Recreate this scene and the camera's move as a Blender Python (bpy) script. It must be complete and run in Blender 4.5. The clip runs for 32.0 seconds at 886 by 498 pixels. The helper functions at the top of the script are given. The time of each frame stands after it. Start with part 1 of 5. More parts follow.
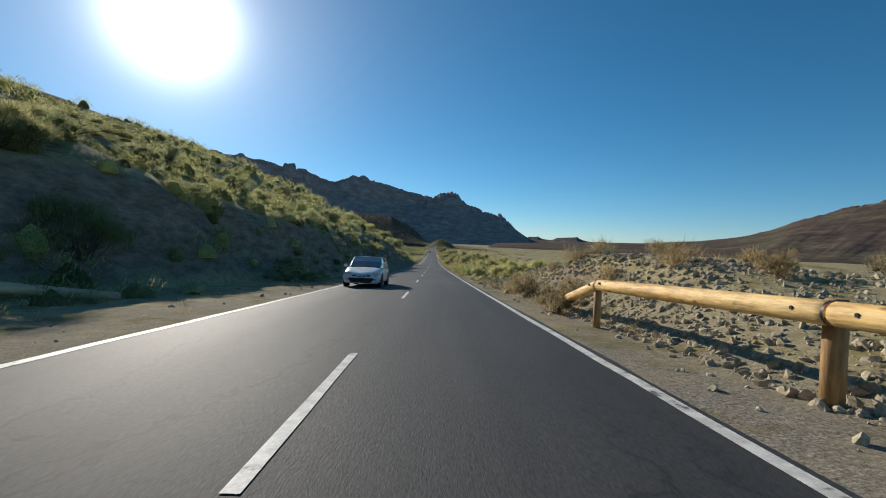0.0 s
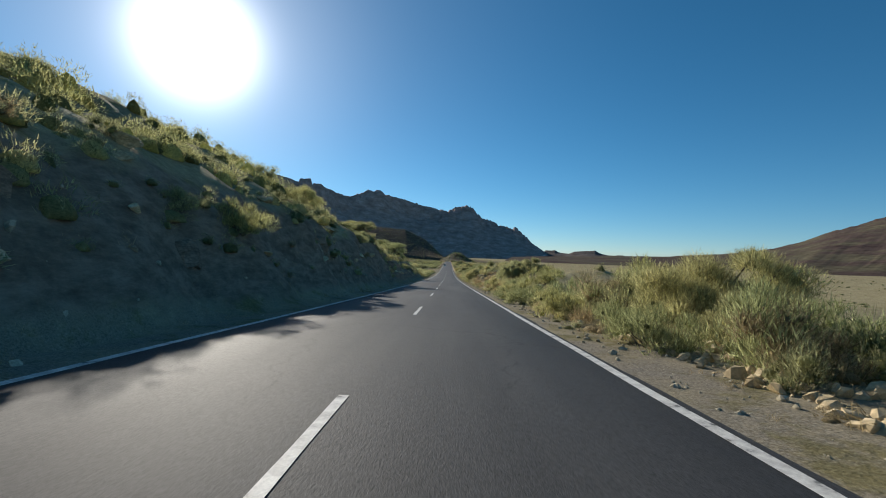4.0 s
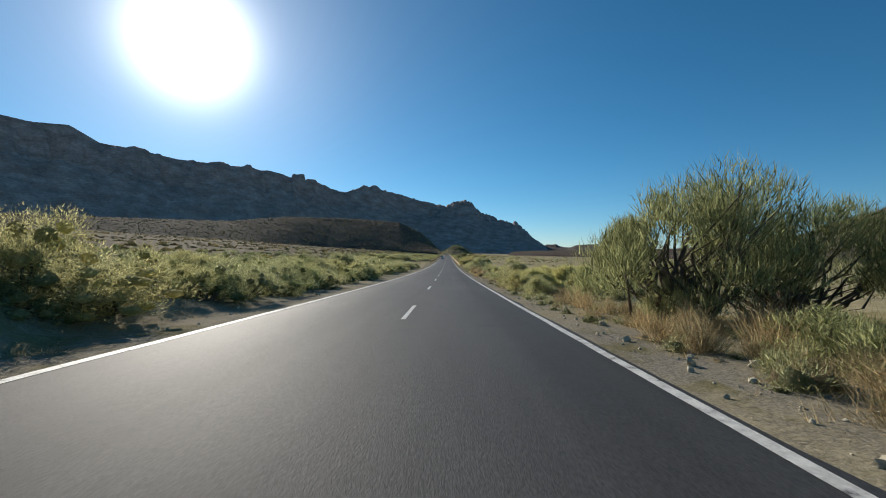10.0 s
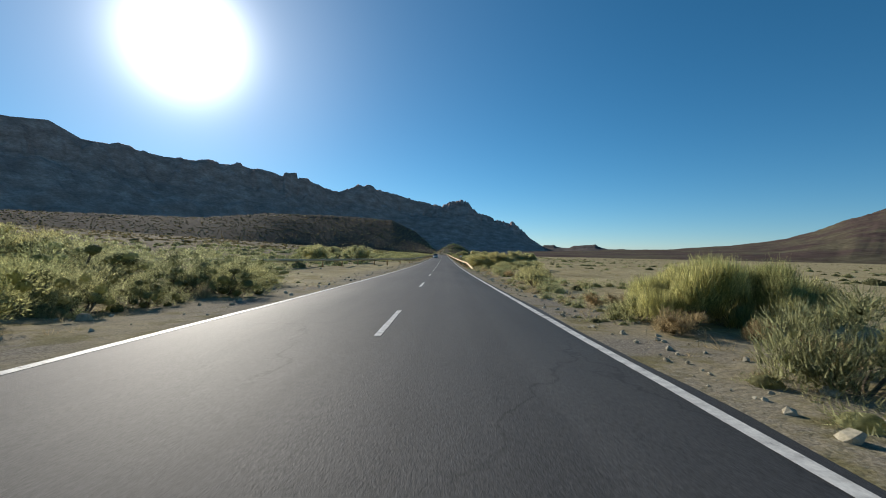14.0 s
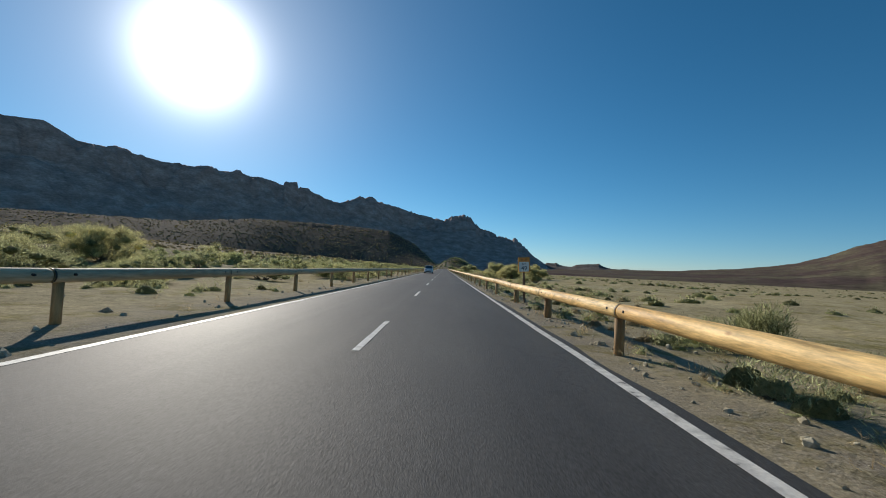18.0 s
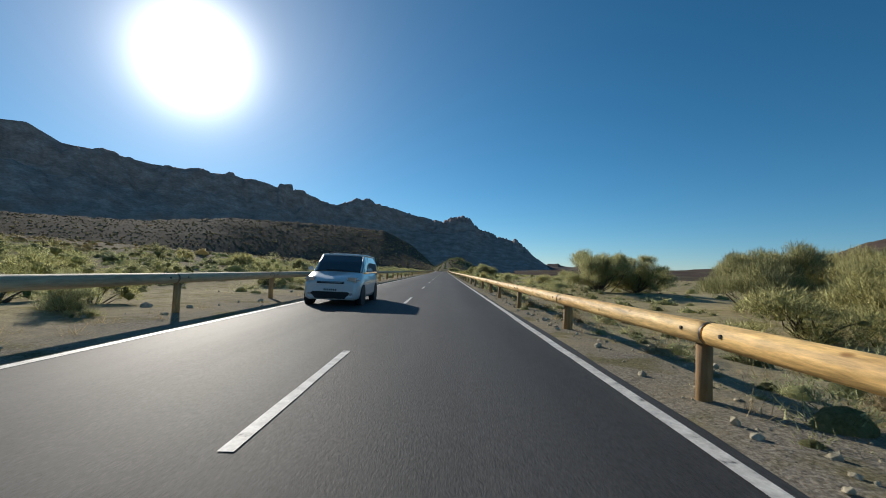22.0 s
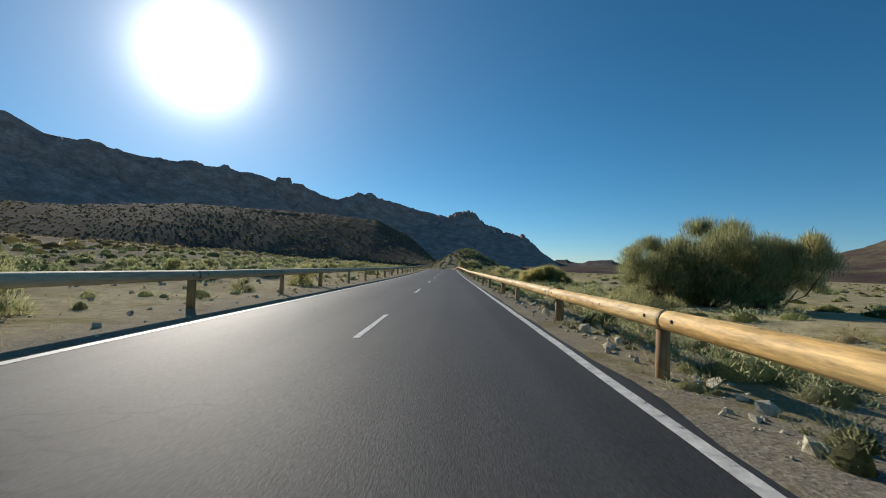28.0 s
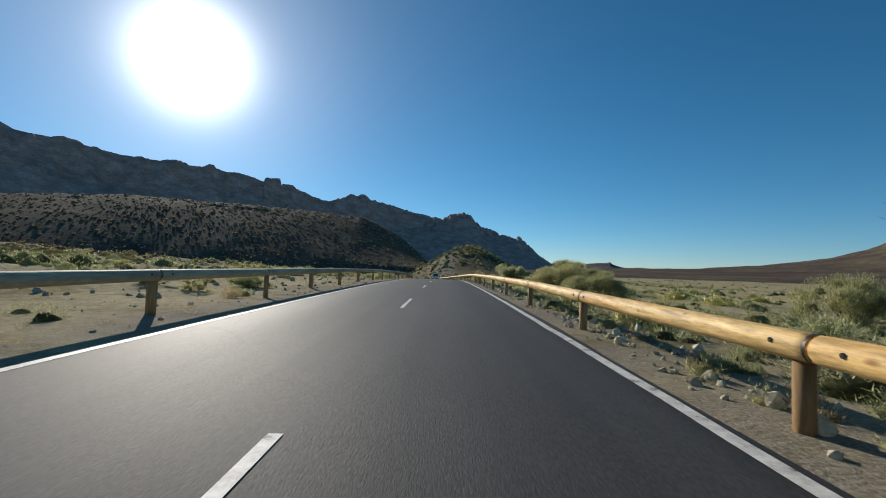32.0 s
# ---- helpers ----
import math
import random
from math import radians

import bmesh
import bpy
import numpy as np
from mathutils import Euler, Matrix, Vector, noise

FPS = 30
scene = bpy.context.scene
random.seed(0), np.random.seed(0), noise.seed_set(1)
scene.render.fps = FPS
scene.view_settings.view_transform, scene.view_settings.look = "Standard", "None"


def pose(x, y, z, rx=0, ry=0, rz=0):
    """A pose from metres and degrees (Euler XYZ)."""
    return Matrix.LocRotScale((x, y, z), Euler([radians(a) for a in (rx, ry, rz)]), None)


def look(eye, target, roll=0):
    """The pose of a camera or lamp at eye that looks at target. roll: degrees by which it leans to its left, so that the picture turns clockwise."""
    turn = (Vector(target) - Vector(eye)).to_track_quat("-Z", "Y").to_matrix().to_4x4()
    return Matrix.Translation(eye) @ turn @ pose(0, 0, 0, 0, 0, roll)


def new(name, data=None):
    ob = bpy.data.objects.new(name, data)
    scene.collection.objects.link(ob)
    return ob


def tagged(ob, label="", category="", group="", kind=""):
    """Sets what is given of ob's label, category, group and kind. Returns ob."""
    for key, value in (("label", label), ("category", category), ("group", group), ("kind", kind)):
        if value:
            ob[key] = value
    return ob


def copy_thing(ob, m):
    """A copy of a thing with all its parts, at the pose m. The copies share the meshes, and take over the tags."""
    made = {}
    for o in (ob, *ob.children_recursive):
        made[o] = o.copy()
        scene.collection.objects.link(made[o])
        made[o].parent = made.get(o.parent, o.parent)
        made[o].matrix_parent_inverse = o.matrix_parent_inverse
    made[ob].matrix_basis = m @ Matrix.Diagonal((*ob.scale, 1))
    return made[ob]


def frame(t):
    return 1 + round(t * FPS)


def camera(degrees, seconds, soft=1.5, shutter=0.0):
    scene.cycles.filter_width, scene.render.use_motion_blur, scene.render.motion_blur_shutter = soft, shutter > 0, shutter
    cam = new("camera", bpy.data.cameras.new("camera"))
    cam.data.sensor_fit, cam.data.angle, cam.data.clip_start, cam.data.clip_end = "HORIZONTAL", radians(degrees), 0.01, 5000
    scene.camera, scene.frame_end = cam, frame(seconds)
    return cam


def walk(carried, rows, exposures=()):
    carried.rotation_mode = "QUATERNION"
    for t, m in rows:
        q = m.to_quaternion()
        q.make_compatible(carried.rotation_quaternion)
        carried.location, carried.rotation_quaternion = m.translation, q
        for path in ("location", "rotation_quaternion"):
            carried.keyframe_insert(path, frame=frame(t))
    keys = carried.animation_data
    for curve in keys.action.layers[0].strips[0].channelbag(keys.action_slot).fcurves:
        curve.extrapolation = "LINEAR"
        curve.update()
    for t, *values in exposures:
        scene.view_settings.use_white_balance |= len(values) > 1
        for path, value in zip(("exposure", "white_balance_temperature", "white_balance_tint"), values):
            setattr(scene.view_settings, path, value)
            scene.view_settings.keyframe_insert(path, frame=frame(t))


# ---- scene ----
# The road runs along +y, its centre line at x = 0.  One height profile serves all.
EYE = 1.27
SLOPES = [(-400, -.053), (22, -.053), (97, -.044), (146, -.04), (225, -.021), (337, 0), (560, 0), (630, .012), (690, -.02), (760, -.03), (1000, 0), (5200, 0)]
_y = np.arange(-400.0, 5200.0, 1.0)
_z = np.cumsum(np.interp(_y, [a for a, _ in SLOPES], [b for _, b in SLOPES]))
_z -= np.interp(337.0, _y, _z)


def road_z(y):
    return np.interp(y, _y, _z)


def road_x(y):
    return -0.0011 * np.maximum(0.0, np.asarray(y, float) - 700.0) ** 2


cam = camera(91.8, 32.0, soft=1.0, shutter=0.02)
PATH = [
    (0.0, 1.000, 21.04, 1.26, -0.94, 2.37),
    (0.5, 1.000, 22.35, 0.93, -0.65, 2.31),
    (1.0, 1.000, 24.66, 0.78, -0.34, 2.18),
    (1.5, 1.000, 27.97, 0.62, 0.03, 2.00),
    (2.0, 1.000, 32.32, 0.50, 0.40, 1.85),
    (2.5, 1.000, 37.71, 0.26, 0.73, 1.99),
    (3.0, 1.000, 44.18, -0.02, 0.97, 1.95),
    (3.5, 1.000, 51.66, -0.39, 1.02, 1.96),
    (4.0, 1.000, 59.94, -0.84, 0.89, 2.15),
    (4.5, 1.000, 68.73, -1.29, 0.76, 2.34),
    (5.0, 1.000, 77.70, -1.75, 0.63, 2.53),
    (5.5, 1.000, 86.55, -2.20, 0.51, 2.72),
    (6.0, 1.000, 95.09, -2.05, -0.18, 2.66),
    (6.5, 1.000, 103.28, -1.36, -0.41, 2.57),
    (7.0, 1.000, 111.25, -0.19, 0.14, 2.18),
    (7.5, 1.000, 119.22, 0.44, 0.58, 2.05),
    (8.0, 1.000, 127.38, 0.31, 0.50, 2.01),
    (8.5, 1.000, 135.86, -0.38, 0.21, 1.84),
    (9.0, 1.000, 144.69, -0.63, 0.36, 1.83),
    (9.5, 1.000, 153.88, -0.52, 0.49, 1.53),
    (10.0, 1.000, 163.35, -0.66, 0.41, 1.21),
    (10.5, 1.000, 173.00, -0.52, 0.37, 1.31),
    (11.0, 1.000, 182.75, -0.33, 0.67, 1.51),
    (11.5, 1.000, 192.53, -0.53, 0.63, 2.19),
    (12.0, 1.000, 202.34, -0.58, 0.63, 2.25),
    (12.5, 1.000, 212.15, -0.65, 0.68, 1.68),
    (13.0, 1.000, 221.92, -0.40, 0.55, 1.11),
    (13.5, 1.019, 231.66, -0.32, 0.53, 0.94),
    (14.0, 1.038, 241.38, -0.13, 0.55, 1.21),
    (14.5, 1.056, 251.07, -0.15, 0.93, 1.69),
    (15.0, 1.075, 260.71, -0.13, 1.04, 1.81),
    (15.5, 1.094, 270.26, -0.12, 1.15, 1.93),
    (16.0, 1.112, 279.72, -0.11, 1.26, 2.06),
    (16.5, 1.131, 289.08, -0.10, 1.37, 2.18),
    (17.0, 1.150, 298.38, -0.08, 1.48, 2.47),
    (17.5, 1.188, 307.67, -0.17, 2.02, 2.67),
    (18.0, 1.225, 317.02, -0.34, 2.56, 2.86),
    (18.5, 1.262, 326.49, -0.37, 2.89, 2.90),
    (19.0, 1.300, 336.08, -0.38, 2.52, 2.64),
    (19.5, 1.312, 345.76, -0.37, 2.55, 2.37),
    (20.0, 1.325, 355.50, -0.26, 2.60, 2.05),
    (20.5, 1.337, 365.29, -0.23, 2.69, 2.34),
    (21.0, 1.350, 375.17, -0.21, 2.80, 2.69),
    (21.5, 1.363, 385.20, -0.23, 2.91, 2.62),
    (22.0, 1.375, 395.41, -0.26, 2.86, 2.14),
    (22.5, 1.387, 405.84, -0.20, 2.86, 1.48),
    (23.0, 1.400, 416.51, -0.23, 2.82, 1.82),
    (23.5, 1.410, 427.41, -0.31, 2.66, 2.13),
    (24.0, 1.420, 438.49, -0.33, 2.69, 2.15),
    (24.5, 1.430, 449.67, -0.31, 2.59, 2.10),
    (25.0, 1.440, 460.88, -0.33, 2.64, 1.76),
    (25.5, 1.450, 472.07, -0.35, 2.54, 1.69),
    (26.0, 1.460, 483.22, -0.43, 2.48, 1.78),
    (26.5, 1.470, 494.39, -0.50, 2.42, 1.87),
    (27.0, 1.480, 505.63, -0.58, 2.37, 1.96),
    (27.5, 1.490, 517.02, -0.65, 2.31, 2.05),
    (28.0, 1.500, 528.61, -0.88, 2.36, 1.97),
    (28.5, 1.475, 540.37, -0.65, 2.33, 2.16),
    (29.0, 1.450, 552.28, -0.41, 2.35, 1.59),
    (29.5, 1.425, 564.26, -0.27, 2.40, 1.27),
    (30.0, 1.400, 576.25, -0.33, 2.36, 1.38),
    (30.5, 1.337, 588.21, -0.43, 2.43, 1.72),
    (31.0, 1.275, 600.13, -0.56, 2.30, 2.09),
    (31.5, 1.212, 612.00, -0.64, 2.33, 1.87),
    (32.0, 1.150, 623.66, -0.21, 2.82, 1.83),
]  # seconds, sideways, along the road, turn to the right, tilt up, lean

walk(cam, [(t, pose(x, y, float(road_z(y)) + EYE) @ look((0, 0, 0), (math.sin(radians(a)) * math.cos(radians(b)), math.cos(radians(a)) * math.cos(radians(b)), math.sin(radians(b))), c)) for t, x, y, a, b, c in PATH], [(0, .1), (15.5, .1), (18, 0), (32, 0)])

# ---- sky and sun ----
SUN_AZ, SUN_EL = radians(-31.6), radians(22.4)
SUN_DIR = Vector((math.sin(SUN_AZ) * math.cos(SUN_EL), math.cos(SUN_AZ) * math.cos(SUN_EL), math.sin(SUN_EL)))
world = bpy.data.worlds.new("world")
scene.world = world
world.use_nodes = True
wn, wl = world.node_tree.nodes, world.node_tree.links
sky = wn.new("ShaderNodeTexSky")
sky.sky_type, sky.sun_disc, sky.sun_elevation, sky.sun_rotation = "NISHITA", False, SUN_EL, SUN_AZ
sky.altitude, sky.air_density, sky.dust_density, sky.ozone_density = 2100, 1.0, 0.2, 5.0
wn["Background"].inputs["Strength"].default_value = 0.088
# the sun's own glare and the dusty air close round it
geo = wn.new("ShaderNodeTexCoord")
dot = wn.new("ShaderNodeVectorMath")
dot.operation, dot.inputs[1].default_value = "DOT_PRODUCT", SUN_DIR
wl.new(geo.outputs["Generated"], dot.inputs[0])


def wmath(op, a, b):
    n = wn.new("ShaderNodeMath")
    n.operation = op
    n.use_clamp = False
    for i, v in enumerate((a, b)):
        if isinstance(v, (int, float)):
            n.inputs[i].default_value = v
        else:
            wl.new(v, n.inputs[i])
    return n.outputs[0]


facing = wmath("MAXIMUM", dot.outputs["Value"], 0.0)
glare = wmath("ADD", wmath("MULTIPLY", wmath("POWER", facing, 300.0), 27.0), wmath("ADD", wmath("MULTIPLY", wmath("POWER", facing, 40.0), 3.4), wmath("MULTIPLY", wmath("POWER", facing, 8.0), 1.0)))
glow = wn.new("ShaderNodeMix")
glow.data_type, glow.blend_type = "RGBA", "ADD"
glow.inputs[0].default_value = 1.0
deep = wn.new("ShaderNodeHueSaturation")
deep.inputs["Saturation"].default_value, deep.inputs["Hue"].default_value = 1.16, 0.485
wl.new(sky.outputs[0], deep.inputs["Color"])
wl.new(deep.outputs[0], glow.inputs[6])
tint = wn.new("ShaderNodeVectorMath")
tint.operation, tint.inputs[0].default_value = "SCALE", (1.0, 0.98, 0.95)
wl.new(glare, tint.inputs["Scale"])
wl.new(tint.outputs[0], glow.inputs[7])
wl.new(glow.outputs[2], wn["Background"].inputs["Color"])
sun = new("sun", bpy.data.lights.new("sun", "SUN"))
sun.data.energy, sun.data.angle, sun.data.color = 4.4, radians(0.55), (1.0, 0.93, 0.82)
sun.matrix_world = look((0, 0, 200), Vector((0, 0, 200)) - SUN_DIR)
scene.view_settings.exposure = 0.0


# ---- materials ----
def ramp_nodes(nt, fac, stops):
    r = nt.nodes.new("ShaderNodeValToRGB")
    while len(r.color_ramp.elements) < len(stops):
        r.color_ramp.elements.new(0.5)
    for e, (p, c) in zip(r.color_ramp.elements, stops):
        e.position, e.color = p, (*c, 1)
    nt.links.new(fac, r.inputs[0])
    return r.outputs[0]


def noise_tex(nt, scale, detail=5, rough=0.6, stretch=(1, 1, 1), coord="Object"):
    tc, mp, n = nt.nodes.new("ShaderNodeTexCoord"), nt.nodes.new("ShaderNodeMapping"), nt.nodes.new("ShaderNodeTexNoise")
    mp.inputs["Scale"].default_value = stretch
    n.inputs["Scale"].default_value, n.inputs["Detail"].default_value, n.inputs["Roughness"].default_value = scale, detail, rough
    nt.links.new(tc.outputs[coord], mp.inputs[0])
    nt.links.new(mp.outputs[0], n.inputs["Vector"])
    return n.outputs["Fac"]


def mix_col(nt, fac, a, b, mode="MIX"):
    m = nt.nodes.new("ShaderNodeMix")
    m.data_type, m.blend_type = "RGBA", mode
    for sock, v in ((m.inputs[0], fac), (m.inputs[6], a), (m.inputs[7], b)):
        if isinstance(v, (int, float)):
            sock.default_value = v
        elif isinstance(v, tuple):
            sock.default_value = (*v, 1)
        else:
            nt.links.new(v, sock)
    return m.outputs[2]


def material(name, stops, scale=3.0, rough=0.8, metal=0.0, fine=40.0, fine_amt=0.35, bump=0.0, bump_scale=None, stretch=(1, 1, 1), coat=0.0, spec=0.3, random_tone=0.0):
    """A surface with broad variation (stops over a noise), fine grain and a bump."""
    mat = bpy.data.materials.new(name)
    mat.use_nodes = True
    nt = mat.node_tree
    b = nt.nodes["Principled BSDF"]
    col = ramp_nodes(nt, noise_tex(nt, scale, 6, 0.6, stretch), stops)
    if fine_amt:
        g = ramp_nodes(nt, noise_tex(nt, fine, 4, 0.7, stretch), [(0.3, (1 - fine_amt,) * 3), (0.7, (1 + fine_amt,) * 3)])
        col = mix_col(nt, 1.0, col, g, "MULTIPLY")
    if random_tone:
        info, rr = nt.nodes.new("ShaderNodeObjectInfo"), None
        rr = ramp_nodes(nt, info.outputs["Random"], [(0.0, (1 - random_tone,) * 3), (1.0, (1 + random_tone,) * 3)])
        col = mix_col(nt, 1.0, col, rr, "MULTIPLY")
    nt.links.new(col, b.inputs["Base Color"])
    b.inputs["Roughness"].default_value, b.inputs["Metallic"].default_value = rough, metal
    b.inputs["Specular IOR Level"].default_value, b.inputs["Coat Weight"].default_value = spec, coat
    if bump:
        bp = nt.nodes.new("ShaderNodeBump")
        bp.inputs["Strength"].default_value, bp.inputs["Distance"].default_value = min(1.0, bump), 0.02 if bump <= 1 else 0.02 * bump
        nt.links.new(noise_tex(nt, bump_scale or fine, 6, 0.7, stretch), bp.inputs["Height"])
        nt.links.new(bp.outputs[0], b.inputs["Normal"])
    return mat


def leafy(name, dark, light, glowing=0.35, scale=2.0):
    """Thin stems and leaves: each blade has its own tone, and light comes through them."""
    mat = bpy.data.materials.new(name)
    mat.use_nodes = True
    nt = mat.node_tree
    b, out = nt.nodes["Principled BSDF"], nt.nodes["Material Output"]
    g = nt.nodes.new("ShaderNodeNewGeometry")
    col = ramp_nodes(nt, g.outputs["Random Per Island"], [(0.0, dark), (0.75, light), (1.0, tuple(min(1, c * 1.35) for c in light))])
    info = nt.nodes.new("ShaderNodeObjectInfo")
    col = mix_col(nt, 1.0, col, ramp_nodes(nt, info.outputs["Random"], [(0.0, (0.8, 0.78, 0.75)), (0.5, (1, 1, 1)), (1.0, (1.2, 1.08, 0.95))]), "MULTIPLY")
    col = mix_col(nt, 1.0, col, ramp_nodes(nt, noise_tex(nt, scale, 3), [(0.3, (0.75, 0.78, 0.7)), (0.7, (1.2, 1.15, 1.1))]), "MULTIPLY")
    col = mix_col(nt, 1.0, col, ramp_nodes(nt, noise_tex(nt, scale * 9, 5, .75), [(0.34, (.58, .6, .56)), (0.5, (.97, .97, .97)), (0.66, (1.3, 1.28, 1.22))]), "MULTIPLY")
    nt.links.new(col, b.inputs["Base Color"])
    b.inputs["Roughness"].default_value, b.inputs["Specular IOR Level"].default_value = 0.8, 0.12
    bp = nt.nodes.new("ShaderNodeBump")
    bp.inputs["Strength"].default_value, bp.inputs["Distance"].default_value = 1.0, .05
    nt.links.new(noise_tex(nt, scale * 11, 5, .75), bp.inputs["Height"])
    nt.links.new(bp.outputs[0], b.inputs["Normal"])
    tr, mx = nt.nodes.new("ShaderNodeBsdfTranslucent"), nt.nodes.new("ShaderNodeMixShader")
    nt.links.new(col, tr.inputs[0])
    mx.inputs[0].default_value = glowing
    nt.links.new(b.outputs[0], mx.inputs[1])
    nt.links.new(tr.outputs[0], mx.inputs[2])
    nt.links.new(mx.outputs[0], out.inputs["Surface"])
    return mat


def asphalt():
    mat = material("asphalt", [(0.3, (.046, .046, .047)), (0.55, (.060, .059, .058)), (0.75, (.078, .076, .072))], 0.35, 0.7, fine=60, fine_amt=0.4, bump=0.35, bump_scale=70, stretch=(1, .25, 1), spec=0.2)
    nt = mat.node_tree
    b = nt.nodes["Principled BSDF"]
    col = b.inputs["Base Color"].links[0].from_socket
    tracks = ramp_nodes(nt, noise_tex(nt, 1.1, 3, .5, (1, .012, 1)), [(0.35, (.82, .82, .82)), (0.65, (1.18, 1.17, 1.15))])
    col = mix_col(nt, 1.0, col, tracks, "MULTIPLY")
    tc, mp, vo = nt.nodes.new("ShaderNodeTexCoord"), nt.nodes.new("ShaderNodeMapping"), nt.nodes.new("ShaderNodeTexVoronoi")
    vo.feature = "DISTANCE_TO_EDGE"
    vo.inputs["Scale"].default_value = 0.32
    mp.inputs["Scale"].default_value = (1, .45, 1)
    warp = nt.nodes.new("ShaderNodeTexNoise")
    warp.inputs["Scale"].default_value, warp.inputs["Detail"].default_value = 1.6, 6
    add = nt.nodes.new("ShaderNodeVectorMath")
    add.operation = "ADD"
    nt.links.new(tc.outputs["Object"], warp.inputs["Vector"])
    nt.links.new(tc.outputs["Object"], add.inputs[0])
    nt.links.new(warp.outputs["Color"], add.inputs[1])
    nt.links.new(add.outputs[0], mp.inputs[0])
    nt.links.new(mp.outputs[0], vo.inputs["Vector"])
    line = ramp_nodes(nt, vo.outputs["Distance"], [(0.0, (.58, .58, .58)), (0.009, (1, 1, 1))])
    some = ramp_nodes(nt, noise_tex(nt, .07, 3), [(0.50, (0, 0, 0)), (0.58, (1, 1, 1))])
    col = mix_col(nt, some, col, mix_col(nt, 1.0, col, line, "MULTIPLY"))
    nt.links.new(col, b.inputs["Base Color"])
    return mat


M_ASPHALT = asphalt()
M_PAINT = material("road_paint", [(0.33, (.13, .128, .12)), (0.39, (.50, .48, .44)), (0.6, (.72, .70, .64))], 5, 0.6, fine=30, fine_amt=0.15, bump=0.2)
def soil():
    """Sand and gravel by the road and on the plain; darker scrub soil on the rising ground to the west."""
    mat = material("dry_soil", [(0.3, (.30, .245, .14)), (0.5, (.39, .325, .19)), (0.72, (.46, .395, .24))], 0.12, 0.95, fine=2.6, fine_amt=0.3, bump=1.6, bump_scale=7, spec=0.02)
    nt = mat.node_tree
    b = nt.nodes["Principled BSDF"]
    col = b.inputs["Base Color"].links[0].from_socket
    grit = ramp_nodes(nt, noise_tex(nt, 17, 8, .75), [(0.32, (.62, .60, .58)), (0.5, (1, 1, 1)), (0.68, (1.3, 1.28, 1.22))])
    col = mix_col(nt, 1.0, col, grit, "MULTIPLY")
    tc, sep = nt.nodes.new("ShaderNodeTexCoord"), nt.nodes.new("ShaderNodeSeparateXYZ")
    nt.links.new(tc.outputs["Object"], sep.inputs[0])
    far = nt.nodes.new("ShaderNodeMapRange")
    far.inputs["From Min"].default_value, far.inputs["From Max"].default_value = -8.0, -32.0
    drift = nt.nodes.new("ShaderNodeMath")
    drift.operation, drift.inputs[1].default_value = "MULTIPLY_ADD", 44.0
    nt.links.new(noise_tex(nt, .035, 6, .65), drift.inputs[0])
    shore = nt.nodes.new("ShaderNodeMath")
    shore.operation, shore.inputs[1].default_value = "SUBTRACT", 22.0
    nt.links.new(sep.outputs["X"], drift.inputs[2])
    nt.links.new(drift.outputs[0], shore.inputs[0])
    nt.links.new(shore.outputs[0], far.inputs["Value"])
    bend = nt.nodes.new("ShaderNodeMapRange")
    bend.inputs["From Min"].default_value, bend.inputs["From Max"].default_value = 740.0, 820.0
    nt.links.new(sep.outputs["Y"], bend.inputs["Value"])
    near = nt.nodes.new("ShaderNodeMapRange")
    near.inputs["From Min"].default_value, near.inputs["From Max"].default_value = 140.0, 80.0
    nt.links.new(sep.outputs["X"], near.inputs["Value"])
    both, most = nt.nodes.new("ShaderNodeMath"), nt.nodes.new("ShaderNodeMath")
    both.operation, most.operation = "MULTIPLY", "MAXIMUM"
    nt.links.new(bend.outputs[0], both.inputs[0])
    nt.links.new(near.outputs[0], both.inputs[1])
    nt.links.new(far.outputs[0], most.inputs[0])
    nt.links.new(both.outputs[0], most.inputs[1])
    scrub = ramp_nodes(nt, noise_tex(nt, .09, 7, .7), [(0.36, (.11, .086, .056)), (0.5, (.165, .133, .088)), (0.68, (.255, .21, .146))])
    scrub = mix_col(nt, 1.0, scrub, grit, "MULTIPLY")
    col = mix_col(nt, most.outputs[0], col, scrub)
    side = nt.nodes.new("ShaderNodeMath")
    side.operation = "ABSOLUTE"
    nt.links.new(sep.outputs["X"], side.inputs[0])
    strip_ = nt.nodes.new("ShaderNodeMapRange")
    strip_.inputs["From Min"].default_value, strip_.inputs["From Max"].default_value = 7.5, 4.6
    nt.links.new(side.outputs[0], strip_.inputs["Value"])
    patchy = nt.nodes.new("ShaderNodeMath")
    patchy.operation = "MULTIPLY"
    nt.links.new(strip_.outputs[0], patchy.inputs[0])
    nt.links.new(ramp_nodes(nt, noise_tex(nt, .3, 5, .7), [(0.3, (.35,) * 3), (0.6, (1,) * 3)]), patchy.inputs[1])
    gravel = ramp_nodes(nt, noise_tex(nt, 26, 6, .8), [(0.34, (.10, .088, .068)), (0.5, (.24, .21, .165)), (0.66, (.42, .38, .31))])
    col = mix_col(nt, patchy.outputs[0], col, gravel)
    tufts = ramp_nodes(nt, noise_tex(nt, .55, 6, .7, (1, 1, 1)), [(0.52, (1, 1, 1)), (0.62, (.74, .74, .54))])
    col = mix_col(nt, 1.0, col, tufts, "MULTIPLY")
    geo = nt.nodes.new("ShaderNodeNewGeometry")
    up = nt.nodes.new("ShaderNodeSeparateXYZ")
    nt.links.new(geo.outputs["Normal"], up.inputs[0])
    ragged = nt.nodes.new("ShaderNodeMath")
